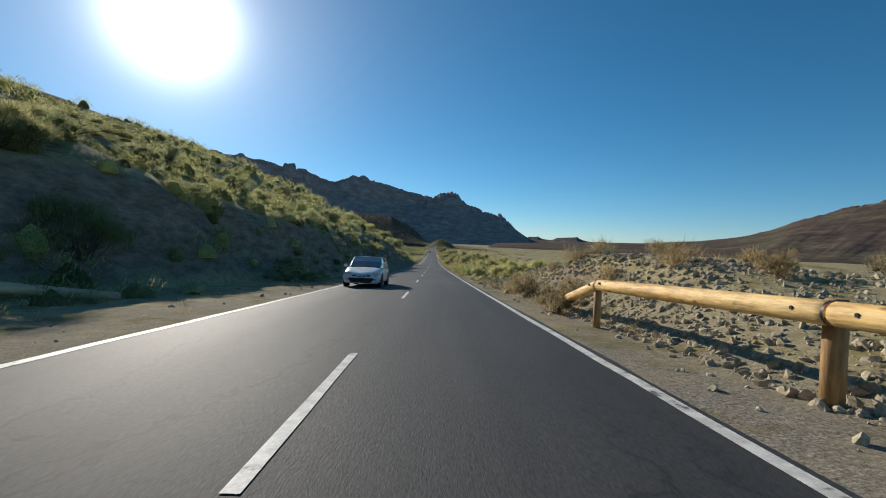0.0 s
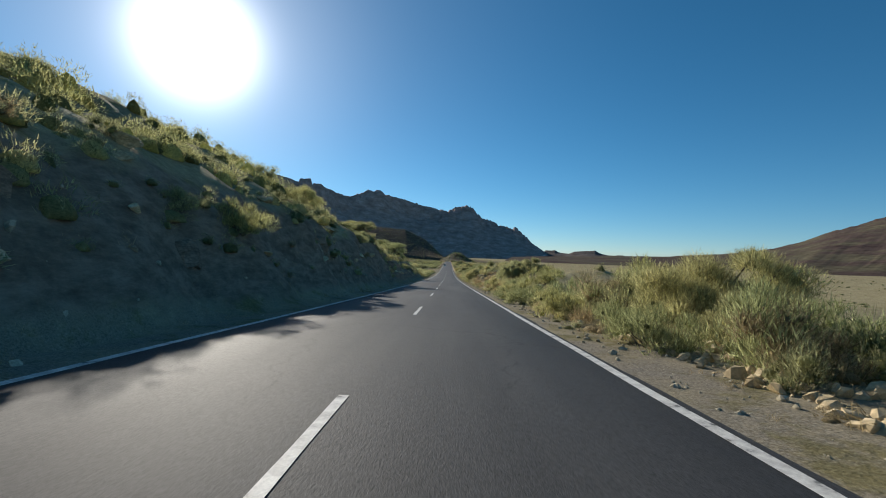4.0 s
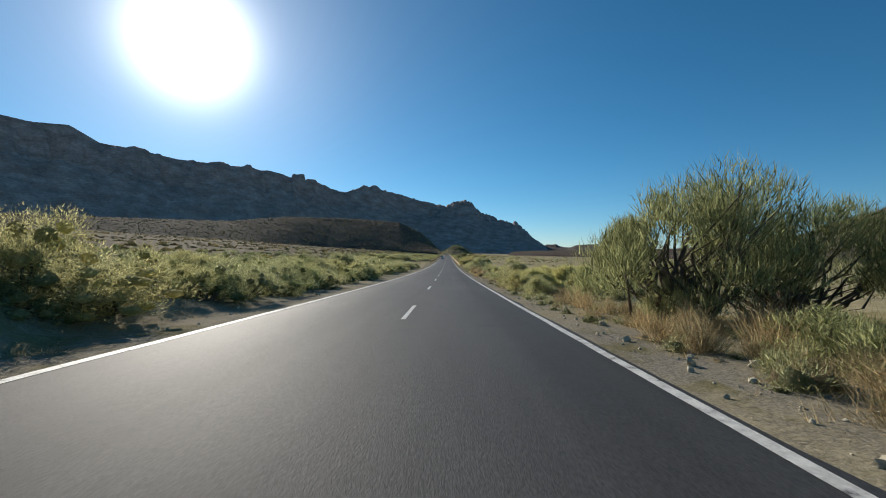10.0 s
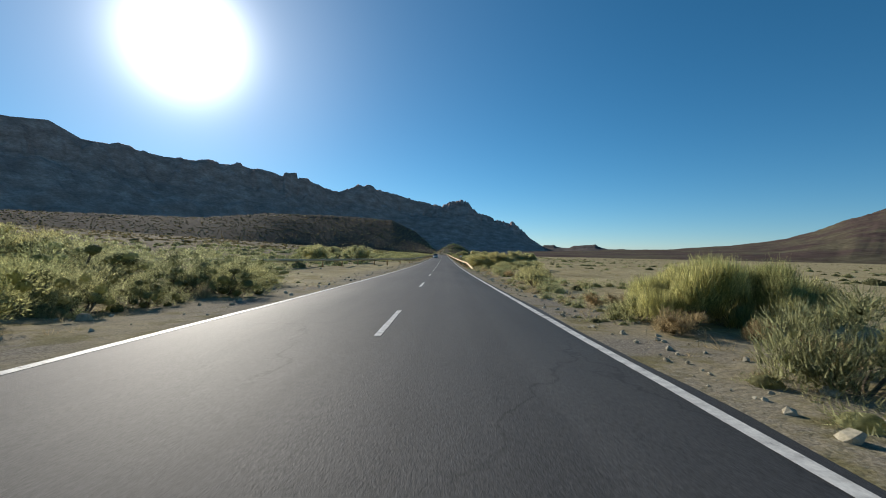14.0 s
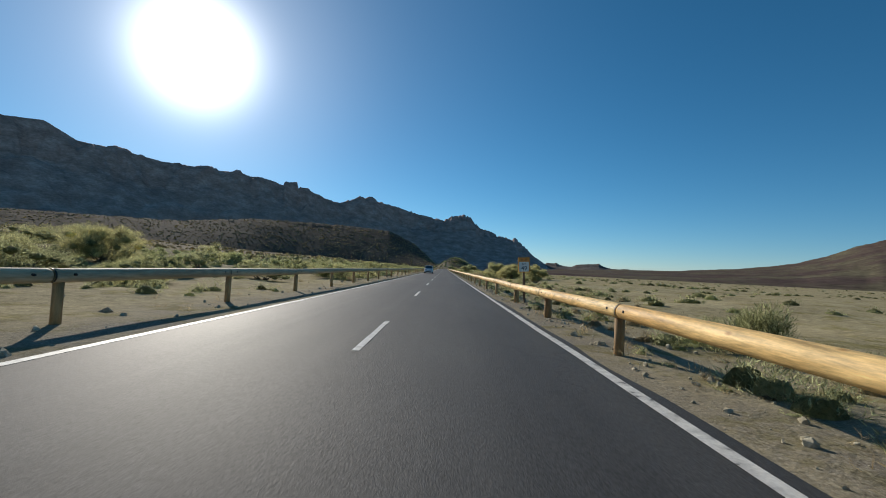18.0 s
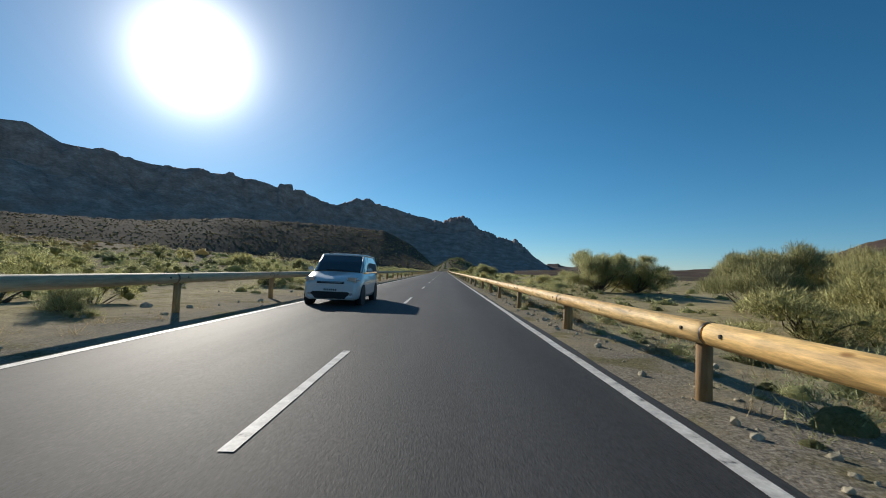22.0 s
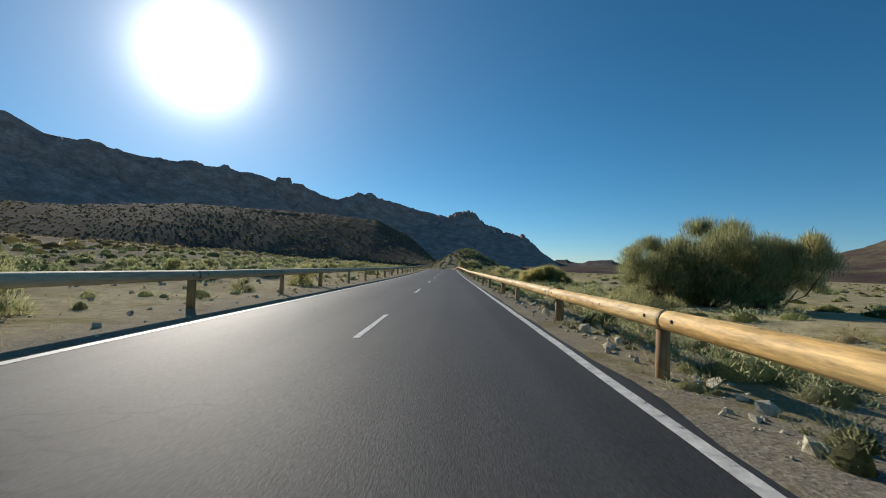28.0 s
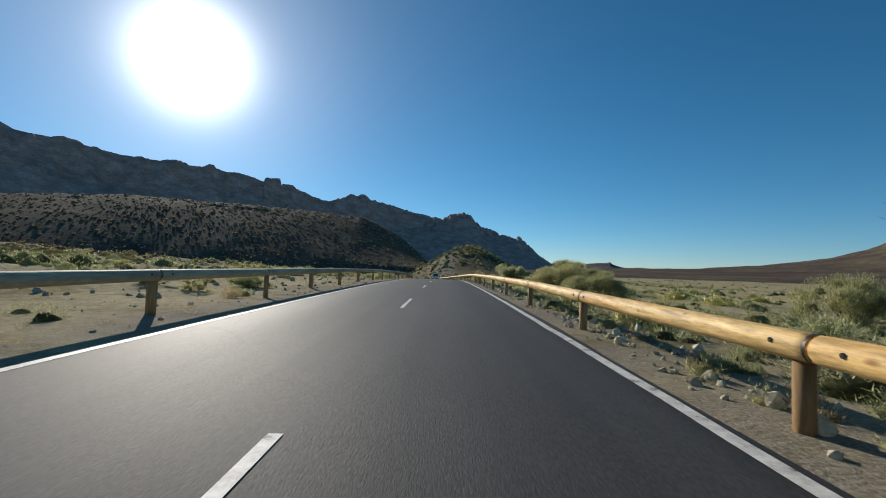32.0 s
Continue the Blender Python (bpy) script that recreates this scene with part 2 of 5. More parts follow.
    ragged.operation, ragged.inputs[1].default_value = "MULTIPLY_ADD", .35
    nt.links.new(noise_tex(nt, .8, 5, .7), ragged.inputs[0])
    nt.links.new(up.outputs["Z"], ragged.inputs[2])
    steep = nt.nodes.new("ShaderNodeMapRange")
    steep.inputs["From Min"].default_value, steep.inputs["From Max"].default_value = 1.0, .86
    nt.links.new(ragged.outputs[0], steep.inputs["Value"])
    rock = ramp_nodes(nt, noise_tex(nt, 1.1, 8, .72, (1, 1, 2.4)), [(0.32, (.13, .098, .07)), (0.5, (.24, .185, .135)), (0.68, (.36, .29, .215))])
    col = mix_col(nt, steep.outputs[0], col, rock)
    nt.links.new(col, b.inputs["Base Color"])
    return mat


M_SOIL = soil()
M_ROCK = material("tan_rock", [(0.3, (.42, .32, .18)), (0.55, (.60, .48, .30)), (0.75, (.70, .60, .42))], 1.2, 0.9, fine=9, fine_amt=0.35, bump=1.0, bump_scale=7, random_tone=.2, spec=0.02)
M_GREYROCK = material("grey_rock", [(0.3, (.44, .385, .27)), (0.6, (.60, .535, .395)), (0.8, (.72, .655, .51))], 1.5, 0.9, fine=12, fine_amt=0.35, bump=1.0, bump_scale=9, random_tone=.25, spec=0.02)
M_RUBBLE = material("rubble_stone", [(0.3, (.33, .275, .19)), (0.6, (.47, .40, .29)), (0.8, (.60, .53, .40))], 1.5, 0.9, fine=12, fine_amt=0.35, bump=1.0, bump_scale=9, spec=0.02)
M_CUTROCK = material("cutting_rock", [(0.3, (.15, .11, .078)), (0.52, (.25, .19, .138)), (0.75, (.36, .285, .21))], 0.9, 0.92, fine=7, fine_amt=0.45, bump=1.0, bump_scale=6, stretch=(1, 1, 2.4), spec=0.02)
M_LOG = material("pine_log", [(0.28, (.50, .28, .085)), (0.5, (.73, .47, .175)), (0.72, (.84, .60, .27))], 1.9, 0.6, fine=14, fine_amt=0.5, bump=0.4, bump_scale=20, stretch=(1, .12, 1), random_tone=.12)
_nt = M_LOG.node_tree
_b = _nt.nodes["Principled BSDF"]
_tc, _mp, _vo = _nt.nodes.new("ShaderNodeTexCoord"), _nt.nodes.new("ShaderNodeMapping"), _nt.nodes.new("ShaderNodeTexVoronoi")
_mp.inputs["Scale"].default_value, _vo.inputs["Scale"].default_value = (1, .45, 1), 4.0
_nt.links.new(_tc.outputs["Object"], _mp.inputs[0])
_nt.links.new(_mp.outputs[0], _vo.inputs["Vector"])
_knot = ramp_nodes(_nt, _vo.outputs["Distance"], [(0.0, (.30, .20, .13)), (0.07, (.55, .45, .35)), (0.14, (1, 1, 1))])
_nt.links.new(mix_col(_nt, 1.0, _b.inputs["Base Color"].links[0].from_socket, _knot, "MULTIPLY"), _b.inputs["Base Color"])
M_GREYLOG = material("weathered_log", [(0.3, (.34, .27, .17)), (0.5, (.44, .36, .23)), (0.72, (.52, .44, .30))], 1.6, 0.7, fine=16, fine_amt=0.28, bump=0.4, bump_scale=20, stretch=(1, .12, 1), random_tone=.12)
M_POST = material("pine_post", [(0.3, (.30, .17, .07)), (0.6, (.44, .27, .12))], 2.5, 0.75, fine=18, fine_amt=0.3, bump=0.4, stretch=(1, 1, .15), random_tone=.2)
M_BOLT_GAP = material("dark_bolt_and_gap", [(0.3, (.03, .03, .03)), (0.7, (.07, .06, .055))], 8, 0.5, metal=0.7)
# Ridge rock, its colour lightened to stand in for the pale haze over it.
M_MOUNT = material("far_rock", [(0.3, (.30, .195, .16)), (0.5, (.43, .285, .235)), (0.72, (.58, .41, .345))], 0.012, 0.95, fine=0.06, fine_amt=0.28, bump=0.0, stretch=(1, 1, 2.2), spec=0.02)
# Far rock again with its backlit shade put into the colour, as a silhouette.
M_MESA = material("far_rock_silhouette", [(0.3, (.12, .095, .085)), (0.5, (.17, .14, .12)), (0.72, (.23, .195, .165))], 0.012, 0.95, fine=0.06, fine_amt=0.28, bump=0.0, spec=0.02)
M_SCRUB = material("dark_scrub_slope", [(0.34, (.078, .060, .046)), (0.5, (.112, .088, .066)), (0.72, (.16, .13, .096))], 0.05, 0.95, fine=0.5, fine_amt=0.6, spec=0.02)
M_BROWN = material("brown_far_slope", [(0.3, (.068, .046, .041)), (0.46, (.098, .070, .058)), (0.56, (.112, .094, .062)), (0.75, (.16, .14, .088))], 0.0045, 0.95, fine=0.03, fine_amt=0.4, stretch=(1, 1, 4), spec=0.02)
M_BROOM = leafy("broom_stems", (.155, .17, .08), (.50, .53, .28), .63)
M_BROOM_PALE = leafy("pale_broom", (.20, .21, .11), (.55, .56, .33), .62)
M_OLIVE = leafy("olive_shrub", (.18, .188, .098), (.52, .535, .30), .68)
M_GREENBROOM = leafy("green_broom", (.23, .24, .105), (.61, .61, .30), .78)
M_FARSCRUB = leafy("far_scrub", (.25, .23, .14), (.50, .465, .30), .74)
M_DRY = leafy("dry_stems", (.25, .195, .115), (.56, .465, .30), .5)
M_BRANCH = material("bark", [(0.3, (.10, .075, .055)), (0.7, (.20, .16, .125))], 5, 0.9, fine=30, fine_amt=0.3, bump=0.5)
M_DEAD = material("dead_wood", [(0.3, (.22, .18, .14)), (0.7, (.36, .31, .26))], 5, 0.9, fine=30, fine_amt=0.3, bump=0.5)


# ---- small builders ----
def part(name, bm, mat, parent=None, label=""):
    me = bpy.data.meshes.new(name)
    bm.to_mesh(me)
    bm.free()
    return link_mesh(name, me, mat, parent, label)


def link_mesh(name, me, mat, parent=None, label=""):
    if not me.materials:
        me.materials.append(mat)
    ob = new(name, me)
    if parent is not None:
        ob.parent = parent
    if label:
        ob["label"] = label
    return ob


def mesh_from(name, verts, faces, smooth=False):
    """A mesh from numpy corners (n, 3) and faces of equal length."""
    me = bpy.data.meshes.new(name)
    verts, faces = np.asarray(verts, np.float32), np.asarray(faces, np.int32)
    k = faces.shape[1]
    me.vertices.add(len(verts))
    me.vertices.foreach_set("co", verts.ravel())
    me.loops.add(faces.size)
    me.loops.foreach_set("vertex_index", faces.ravel())
    me.polygons.add(len(faces))
    me.polygons.foreach_set("loop_start", np.arange(0, faces.size, k, dtype=np.int32))
    me.polygons.foreach_set("use_smooth", np.full(len(faces), smooth))
    me.update(calc_edges=True)
    return me


def grid_faces(ny, nx):
    i = (np.arange(ny - 1)[:, None] * nx + np.arange(nx - 1)[None, :]).ravel()
    return np.stack([i, i + 1, i + nx + 1, i + nx], 1)


def vnoise(x, y, seed=0):
    """Smooth value noise on numpy arrays, about -1 to 1."""
    xi, yi = np.floor(x).astype(np.int64), np.floor(y).astype(np.int64)
    u, v = x - xi, y - yi
    u, v = u * u * (3 - 2 * u), v * v * (3 - 2 * v)

    def h(a, b):
        n = (a * 374761393 + b * 668265263 + seed * 1442695041) & 0x7FFFFFFF
        n = ((n ^ (n >> 13)) * 1274126177) & 0x7FFFFFFF
        return ((n ^ (n >> 16)) & 0xFFFF) / 32767.5 - 1.0

    return (h(xi, yi) * (1 - u) + h(xi + 1, yi) * u) * (1 - v) + (h(xi, yi + 1) * (1 - u) + h(xi + 1, yi + 1) * u) * v


def fnoise(x, y, octaves=4, seed=0):
    s, a = 0.0, 1.0
    for o in range(octaves):
        s = s + a * vnoise(x * 2 ** o + 17.3 * o, y * 2 ** o - 9.1 * o, seed + o)
        a *= 0.5
    return s


def step(a, b, x):
    u = np.clip((x - a) / (b - a), 0, 1)
    return u * u * (3 - 2 * u)


# ---- the land ----
def land_z(x, y):
    """Height of the ground at any place."""
    x, y = np.asarray(x, float), np.asarray(y, float)
    side = x - road_x(y)
    r = road_z(np.clip(y, -300, 1100))
    right, left = np.maximum(side - 4.3, 0), np.maximum(-side - 4.4, 0)
    z = r - 0.05 + 0 * x
    rough = fnoise(x / 3.1, y / 3.1, 3, 3)
    # right-hand side: banks beside the first stretch, then a flat plain
    bank = step(78, 96, y) * (1 - step(137, 145, y))
    mound = np.exp(-((y - 40) / 14.0) ** 2)
    top = bank * (2.0 + 0.5 * fnoise(x / 9, y / 9, 2, 5)) + mound * 2.05
    z += top * step(0.7, 4.2, right) * (1 - step(13, 30, right)) * (side > 0)
    z += np.where(side > 0, step(0.3, 6, right) * (-0.15 + 0.25 * fnoise(x / 7, y / 7, 3, 8)), 0)
    plain = -2.4 + 0.9 * fnoise(x / 60, y / 60, 3, 11)
    z = np.where(side > 0, z * (1 - step(25, 170, right)) + plain * step(25, 170, right), z)
    # left-hand side: a rock cutting under a scrubby hillside that ends in two ribs, then scrub rising gently
    foot = np.maximum(left - np.interp(y, [-60, 30, 42, 60], [6.5, 5.5, 3.6, 0]), 0)
    size = np.interp(y, [-60, 20, 44, 60, 78, 108, 122, 132, 142, 150], [1.45, 1.35, 1.25, 1.05, 1.32, 1.36, 1.2, 1.02, 1.0, 1.08])
    rib = y - 0.15 * left + 2.0 * fnoise(x / 6, y / 9, 2, 77)
    hill = (1 - 0.42 * step(153, 163, rib)) * (1 - step(168, 179, rib)) * step(-260, -60, y)
    ledge = 0.5 * fnoise(x / 5, y / 2.4, 3, 91)
    cut = np.minimum(1.35 * np.maximum(foot - 1.0 + ledge, 0), 3.4 + 0.40 * np.maximum(foot - 3.6, 0))
    cut = np.where(cut > 9.5, 9.5 + (cut - 9.5) * 0.6, cut) * size
    z += hill * np.where(side < 0, np.minimum(cut, 60) + (rough * 0.4 + 0.5 * fnoise(x / 9, y / 5, 4, 93)) * np.clip(foot / 7, 0, 1), 0)
    gentle = 0.05 * np.maximum(left - 8, 0) + 0.8 * fnoise(x / 22, y / 22, 3, 21) * step(4, 30, left) + 0.12 * rough * step(1, 5, left)
    z += np.where(side < 0, (1 - hill) * np.minimum(gentle, 45), 0)
    # mound beside the far bend
    d = np.hypot((x - 15) / 28, (y - 862) / 42)
    z += 19.5 * np.exp(-d ** 2 * 1.2) * step(0, 10, right)
    z += 0.06 * rough * (np.abs(side) > 4.6) + 0.2 * top * fnoise(x / 4.5, y / 4.5, 2, 57) * (side > 5.2)
    # under the road the ground keeps clear of the asphalt
    return np.where(np.abs(side) < 3.7, r - 0.12, z)


xs = np.concatenate([-np.geomspace(34, 4900, 42)[::-1], np.arange(-33.5, -4, 0.75), np.linspace(-3.9, 3.9, 5), np.arange(4.1, 14, 0.42), np.arange(14.2, 34, 0.9), np.geomspace(34.5, 4900, 42)])
ys = np.concatenate([-np.geomspace(62, 4000, 22)[::-1], np.arange(-60, 24, 1.6), np.arange(25, 170, 0.8), np.arange(171, 760, 1.6), np.geomspace(762, 4900, 70)])
gx, gy = np.meshgrid(xs, ys)
gx = gx + road_x(np.clip(gy, 0, 830)) * np.exp(-np.abs(gx) / 60)
ground = link_mesh("ground", mesh_from("ground", np.stack([gx, gy, land_z(gx, gy)], -1).reshape(-1, 3), grid_faces(len(ys), len(xs)), True), M_SOIL)
tagged(ground, "dry tan sandy soil with gravel, banks and a hillside", "ground", kind="structure")

ry = np.arange(-60, 842, 2.0)
rx = np.array([-3.86, -3.62, -1.8, 0, 1.8, 3.58, 3.82])
crown = np.array([-0.09, 0, .025, .04, .025, 0, -.09])
edge = np.zeros((len(ry), len(rx)))
edge[:, 0], edge[:, -1] = 0.13 * fnoise(ry / 3.0, ry * 0, 3, 31), 0.13 * fnoise(ry / 3.0, ry * 0, 3, 37)
rv = np.stack([rx[None, :] + edge + road_x(ry)[:, None], np.repeat(ry[:, None], len(rx), 1), road_z(ry)[:, None] + crown[None, :]], -1)
road = link_mesh("road", mesh_from("road", rv.reshape(-1, 3), grid_faces(len(ry), len(rx)), True), M_ASPHALT)
tagged(road, "worn dark grey asphalt two-lane road with faint cracks", "road", kind="structure")


def crown_z(x):
    return float(np.interp(x, rx, crown))


def strip(name, x, width, y0, y1, label):
    yy = np.arange(y0, y1, 1.0)
    wob = 0.012 * fnoise(yy / 1.3, yy * 0, 3, int(abs(x) * 9) + 3)
    a = np.stack([x - width / 2 + wob + road_x(yy), yy, road_z(yy) + crown_z(x) + 0.006], -1)
    b = np.stack([x + width / 2 + wob + road_x(yy), yy, road_z(yy) + crown_z(x) + 0.006], -1)
    ob = link_mesh(name, mesh_from(name, np.stack([a, b], 1).reshape(-1, 3), grid_faces(len(yy), 2)), M_PAINT, road, label)
    return ob


strip("edge_line", 3.42, 0.15, -58, 840, "worn white painted edge line")
strip("edge_line", -3.52, 0.15, -58, 840, "worn white painted edge line")
dash_me = mesh_from("lane_dash", [(-.055, -1.75, 0), (.055, -1.75, 0), (.058, -.6, 0), (.052, .5, 0), (.055, 1.75, 0), (-.055, 1.75, 0), (-.05, .4, 0), (-.057, -.7, 0)], [[0, 1, 2, 7], [7, 2, 3, 6], [6, 3, 4, 5]])
for k in range(-3, 62):
    y = 12.5 * k
    ob = link_mesh("lane_dash", dash_me, M_PAINT, road)
    ob.matrix_basis = pose(float(road_x(y)), y, float(road_z(y)) + .047, math.degrees(math.atan(float(road_z(y + 1.7) - road_z(y - 1.7)) / 3.4)), 0, 0)


# ---- mountains ----
def mountain(name, skyline, near, far_d, origin, label, mat, cliff=0.55, seed=1, da=0.12, jag=0.003, smooth=False, relief=1.0, depth=.38, rounded=False):
    """A range seen from origin: its crest as (azimuth in degrees, rise per metre away), its distance from near to far along it."""
    az0, az1 = skyline[0][0], skyline[-1][0]
    az = np.arange(az0, az1 + da / 2, da)
    rise = np.interp(az, [a for a, _ in skyline], [b for _, b in skyline])
    crag = np.interp(az, [-30, -22, -2, 4, 10, 13], [.2, .6, .7, 2, 2, .6]) if jag < 0.002 and jag > 0.0015 else 1.0
    half = int(2.6 / da)
    bell = np.exp(-np.linspace(-2, 2, 2 * half + 1) ** 2)
    plain_rise = np.convolve(np.pad(rise, half, "edge"), bell / bell.sum(), "valid")
    rise = rise + jag * crag * (fnoise(az * 1.3, az * 0, 4, seed) + 0.8 * fnoise(az * 5.0, az * 0 + 7, 3, seed + 2)) * np.clip(rise / 0.08, 0.15, 1)
    dist = np.interp(az, [az0, az1], [near, far_d]) if not isinstance(near, list) else np.interp(az, [a for a, _ in near], [b for _, b in near])
    v = np.concatenate([np.linspace(0, 0.7, 22), np.linspace(0.72, 1.0, 26), np.linspace(1.05, 1.5, 8)])
    A, V = np.meshgrid(az, v)
    D = dist[None, :] * (1 - depth + depth * V)
    gully = fnoise(A * 0.45 + 1.5 * V, V * 2.6, 4, seed + 9)
    body = np.where(V < 0.72, (V / 0.72) ** 1.1 * (1 - cliff), 1 - cliff + cliff * step(0.72, 1.0, V + 0.05 * gully * (V < .97)))
    if rounded:
        body = np.clip(V, 0, 1) * (1.14 - .14 * V)
    body = np.where(V > 1, np.maximum(1 - (V - 1) * 1.9, 0), body)
    band = (0.0 if rounded else 0.035) * fnoise(A * 0.6, V * 14, 3, seed + 4)
    hgt = (rise - plain_rise)[None, :] * dist[None, :] * np.clip((V - .62) / .38, 0, 1) ** 1.4 * np.clip(body, 0, 1)
    rise = plain_rise
    hgt = hgt + rise[None, :] * dist[None, :] * (body + band * relief * (V > .25) * (V < .97)) + gully * 0.05 * relief * rise[None, :] * dist[None, :] * (V > .06) * (V < .9)
    D = D + gully * 0.006 * relief * dist[None, :] * np.sin(np.clip(V, 0, 1) * math.pi) * (V < 1)
    X, Y = origin[0] + D * np.sin(np.radians(A)), origin[1] + D * np.cos(np.radians(A))
    Z = hgt + origin[2] - 6 * (V == 0)
    if rounded:
        Z = np.where(V > 0, np.maximum(Z, land_z(X, Y) + .5), Z)
    ob = link_mesh(name, mesh_from(name, np.stack([X, Y, Z], -1).reshape(-1, 3), grid_faces(len(v), len(az)), smooth), mat)
    return tagged(ob, label, "mountain", kind="structure")


RIDGE = [(-75, .16), (-60, .21), (-52, .22), (-47.0, .2135), (-44.3, .2195), (-41.7, .194), (-38.5, .1926), (-34.4, .1815), (-27.9, .18), (-24.5, .1754), (-21.35, .1655), (-21.2, .1735), (-19.7, .1745), (-19.5, .1600), (-14.3, .1365), (-13.4, .1401), (-11.9, .151), (-6.9, .139), (-3.9, .1229), (-0.4, .112), (0.7, .1219), (2.0, .1253), (3.1, .1192), (4.5, .0987), (6.8, .0826), (8.3, .0741), (9.1, .0783), (10.1, .0644), (11.6, .0392), (13.4, .018), (15, .004)]
RIDGE_D = [(-75, 2500), (-42, 2900), (-21, 3400), (-13, 4150), (-6, 4450), (2, 4550), (15, 4550)]
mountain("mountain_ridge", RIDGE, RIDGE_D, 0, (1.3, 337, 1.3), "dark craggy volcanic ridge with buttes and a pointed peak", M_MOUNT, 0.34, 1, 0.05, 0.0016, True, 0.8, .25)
mountain("mountain_mesas", [(10, .004), (12.2, .012), (12.9, .019), (13.4, .0238), (14.2, .0236), (14.6, .0249), (15.0, .0205), (15.6, .0186), (16.5, .0165), (17.1, .0228), (18.2, .0245), (19.4, .0258), (19.8, .0268), (20.1, .0226), (20.6, .0195), (21.3, .0165), (22.3, .0162), (22.6, .0175), (23.2, .0174), (23.5, .016), (25, .012)], 4550, 4550, (1.3, 337, 1.3), "small flat-topped peaks beyond the plain, coloured dark as a silhouette", M_MESA, 0.3, 23, 0.05, 0.0005, True, 0.3, .12)
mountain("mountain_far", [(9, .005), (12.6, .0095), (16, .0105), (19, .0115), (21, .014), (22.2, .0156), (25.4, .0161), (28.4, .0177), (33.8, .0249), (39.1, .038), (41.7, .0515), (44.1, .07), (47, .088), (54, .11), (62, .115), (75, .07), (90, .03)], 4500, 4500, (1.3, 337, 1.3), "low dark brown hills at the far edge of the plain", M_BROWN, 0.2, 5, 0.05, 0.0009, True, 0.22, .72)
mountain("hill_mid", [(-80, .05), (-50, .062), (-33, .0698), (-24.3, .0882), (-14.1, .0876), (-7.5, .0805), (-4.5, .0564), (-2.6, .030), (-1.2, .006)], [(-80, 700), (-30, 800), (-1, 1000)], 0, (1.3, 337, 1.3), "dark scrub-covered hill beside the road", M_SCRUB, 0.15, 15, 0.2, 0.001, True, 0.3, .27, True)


# ---- timber guard rails ----
def tube(bm, a, b, ra, rb, seg=10, rings=1, cap=True):
    """A tapered round bar from a to b."""
    a, b = Vector(a), Vector(b)
    q = (b - a).to_track_quat("Z", "Y")
    loops = []
    for i in range(rings + 1):
        u = i / rings
        c, r = a.lerp(b, u), ra + (rb - ra) * u
        loops.append([bm.verts.new(c + q @ Vector((r * math.cos(2 * math.pi * k / seg), r * math.sin(2 * math.pi * k / seg), 0))) for k in range(seg)])
    for l0, l1 in zip(loops, loops[1:]):
        for k in range(seg):
            f = bm.faces.new((l0[k], l0[(k + 1) % seg], l1[(k + 1) % seg], l1[k]))
            f.smooth = True
    if cap:
        bm.faces.new(loops[0][::-1])
        bm.faces.new(loops[-1])
    return loops


BAY = 5.8


def log_mesh(name, length, r):
    bm = bmesh.new()
    h = length / 2
    prof = [(-h, r * .82), (-h + .03, r * .97), (-h + .1, r), (0, r * 1.03), (h - .1, r), (h - .03, r * .97), (h, r * .82)]
    loops = []
    for yv, rv_ in prof:
        loops.append([bm.verts.new((rv_ * math.cos(2 * math.pi * k / 14), yv, rv_ * math.sin(2 * math.pi * k / 14))) for k in range(14)])
    for l0, l1 in zip(loops, loops[1:]):
        for k in range(14):
            f = bm.faces.new((l0[k], l1[k], l1[(k + 1) % 14], l0[(k + 1) % 14]))
            f.smooth = True
    bm.faces.new(loops[0])
    bm.faces.new(loops[-1][::-1])
    me = bpy.data.meshes.new(name)
    bm.to_mesh(me)
    bm.free()
    me.materials.append(M_LOG)
    return me


LOG = log_mesh("log", BAY - 0.02, 0.128)
OLD_LOG = LOG.copy()
OLD_LOG.materials[0] = M_GREYLOG


def post_mesh():
    bm = bmesh.new()
    for (z0, r0), (z1, r1) in (((-0.5, .085), (.60, .085)),):
        tube(bm, (0, 0, z0), (0, 0, z1), r0, r1, 12, 2)
    tube(bm, (0, 0, .60), (0, 0, .63), .085, .06, 12, 1)
    me = bpy.data.meshes.new("post")
    bm.to_mesh(me)
    bm.free()
    me.materials.append(M_POST)
    return me


def stub_mesh():
    bm = bmesh.new()
    tube(bm, (0, 0, -0.4), (0, 0, .74), .11, .11, 12, 2)
    tube(bm, (0, 0, .74), (0, 0, .77), .11, .085, 12, 1)
    me = bpy.data.meshes.new("post")
    bm.to_mesh(me)
    bm.free()
    me.materials.append(M_POST)
    return me


# Dark ring added round each joint, standing for the dark gap between logs.
def gap_ring_mesh():
    bm = bmesh.new()
    tube(bm, (0, -.016, 0), (0, .016, 0), .1325, .1325, 14, 1, False)
    me = bpy.data.meshes.new("strap")
    bm.to_mesh(me)
    bm.free()
    me.materials.append(M_BOLT_GAP)
    return me


def bolt_mesh():
    bm = bmesh.new()
    tube(bm, (.02, 0, 0), (-.137, 0, 0), .026, .022, 8)
    me = bpy.data.meshes.new("bolt")
    bm.to_mesh(me)
    bm.free()
    me.materials.append(M_BOLT_GAP)
    return me


POST, STUB, GAP_RING, BOLT = post_mesh(), stub_mesh(), gap_ring_mesh(), bolt_mesh()
RAIL_H = 0.70


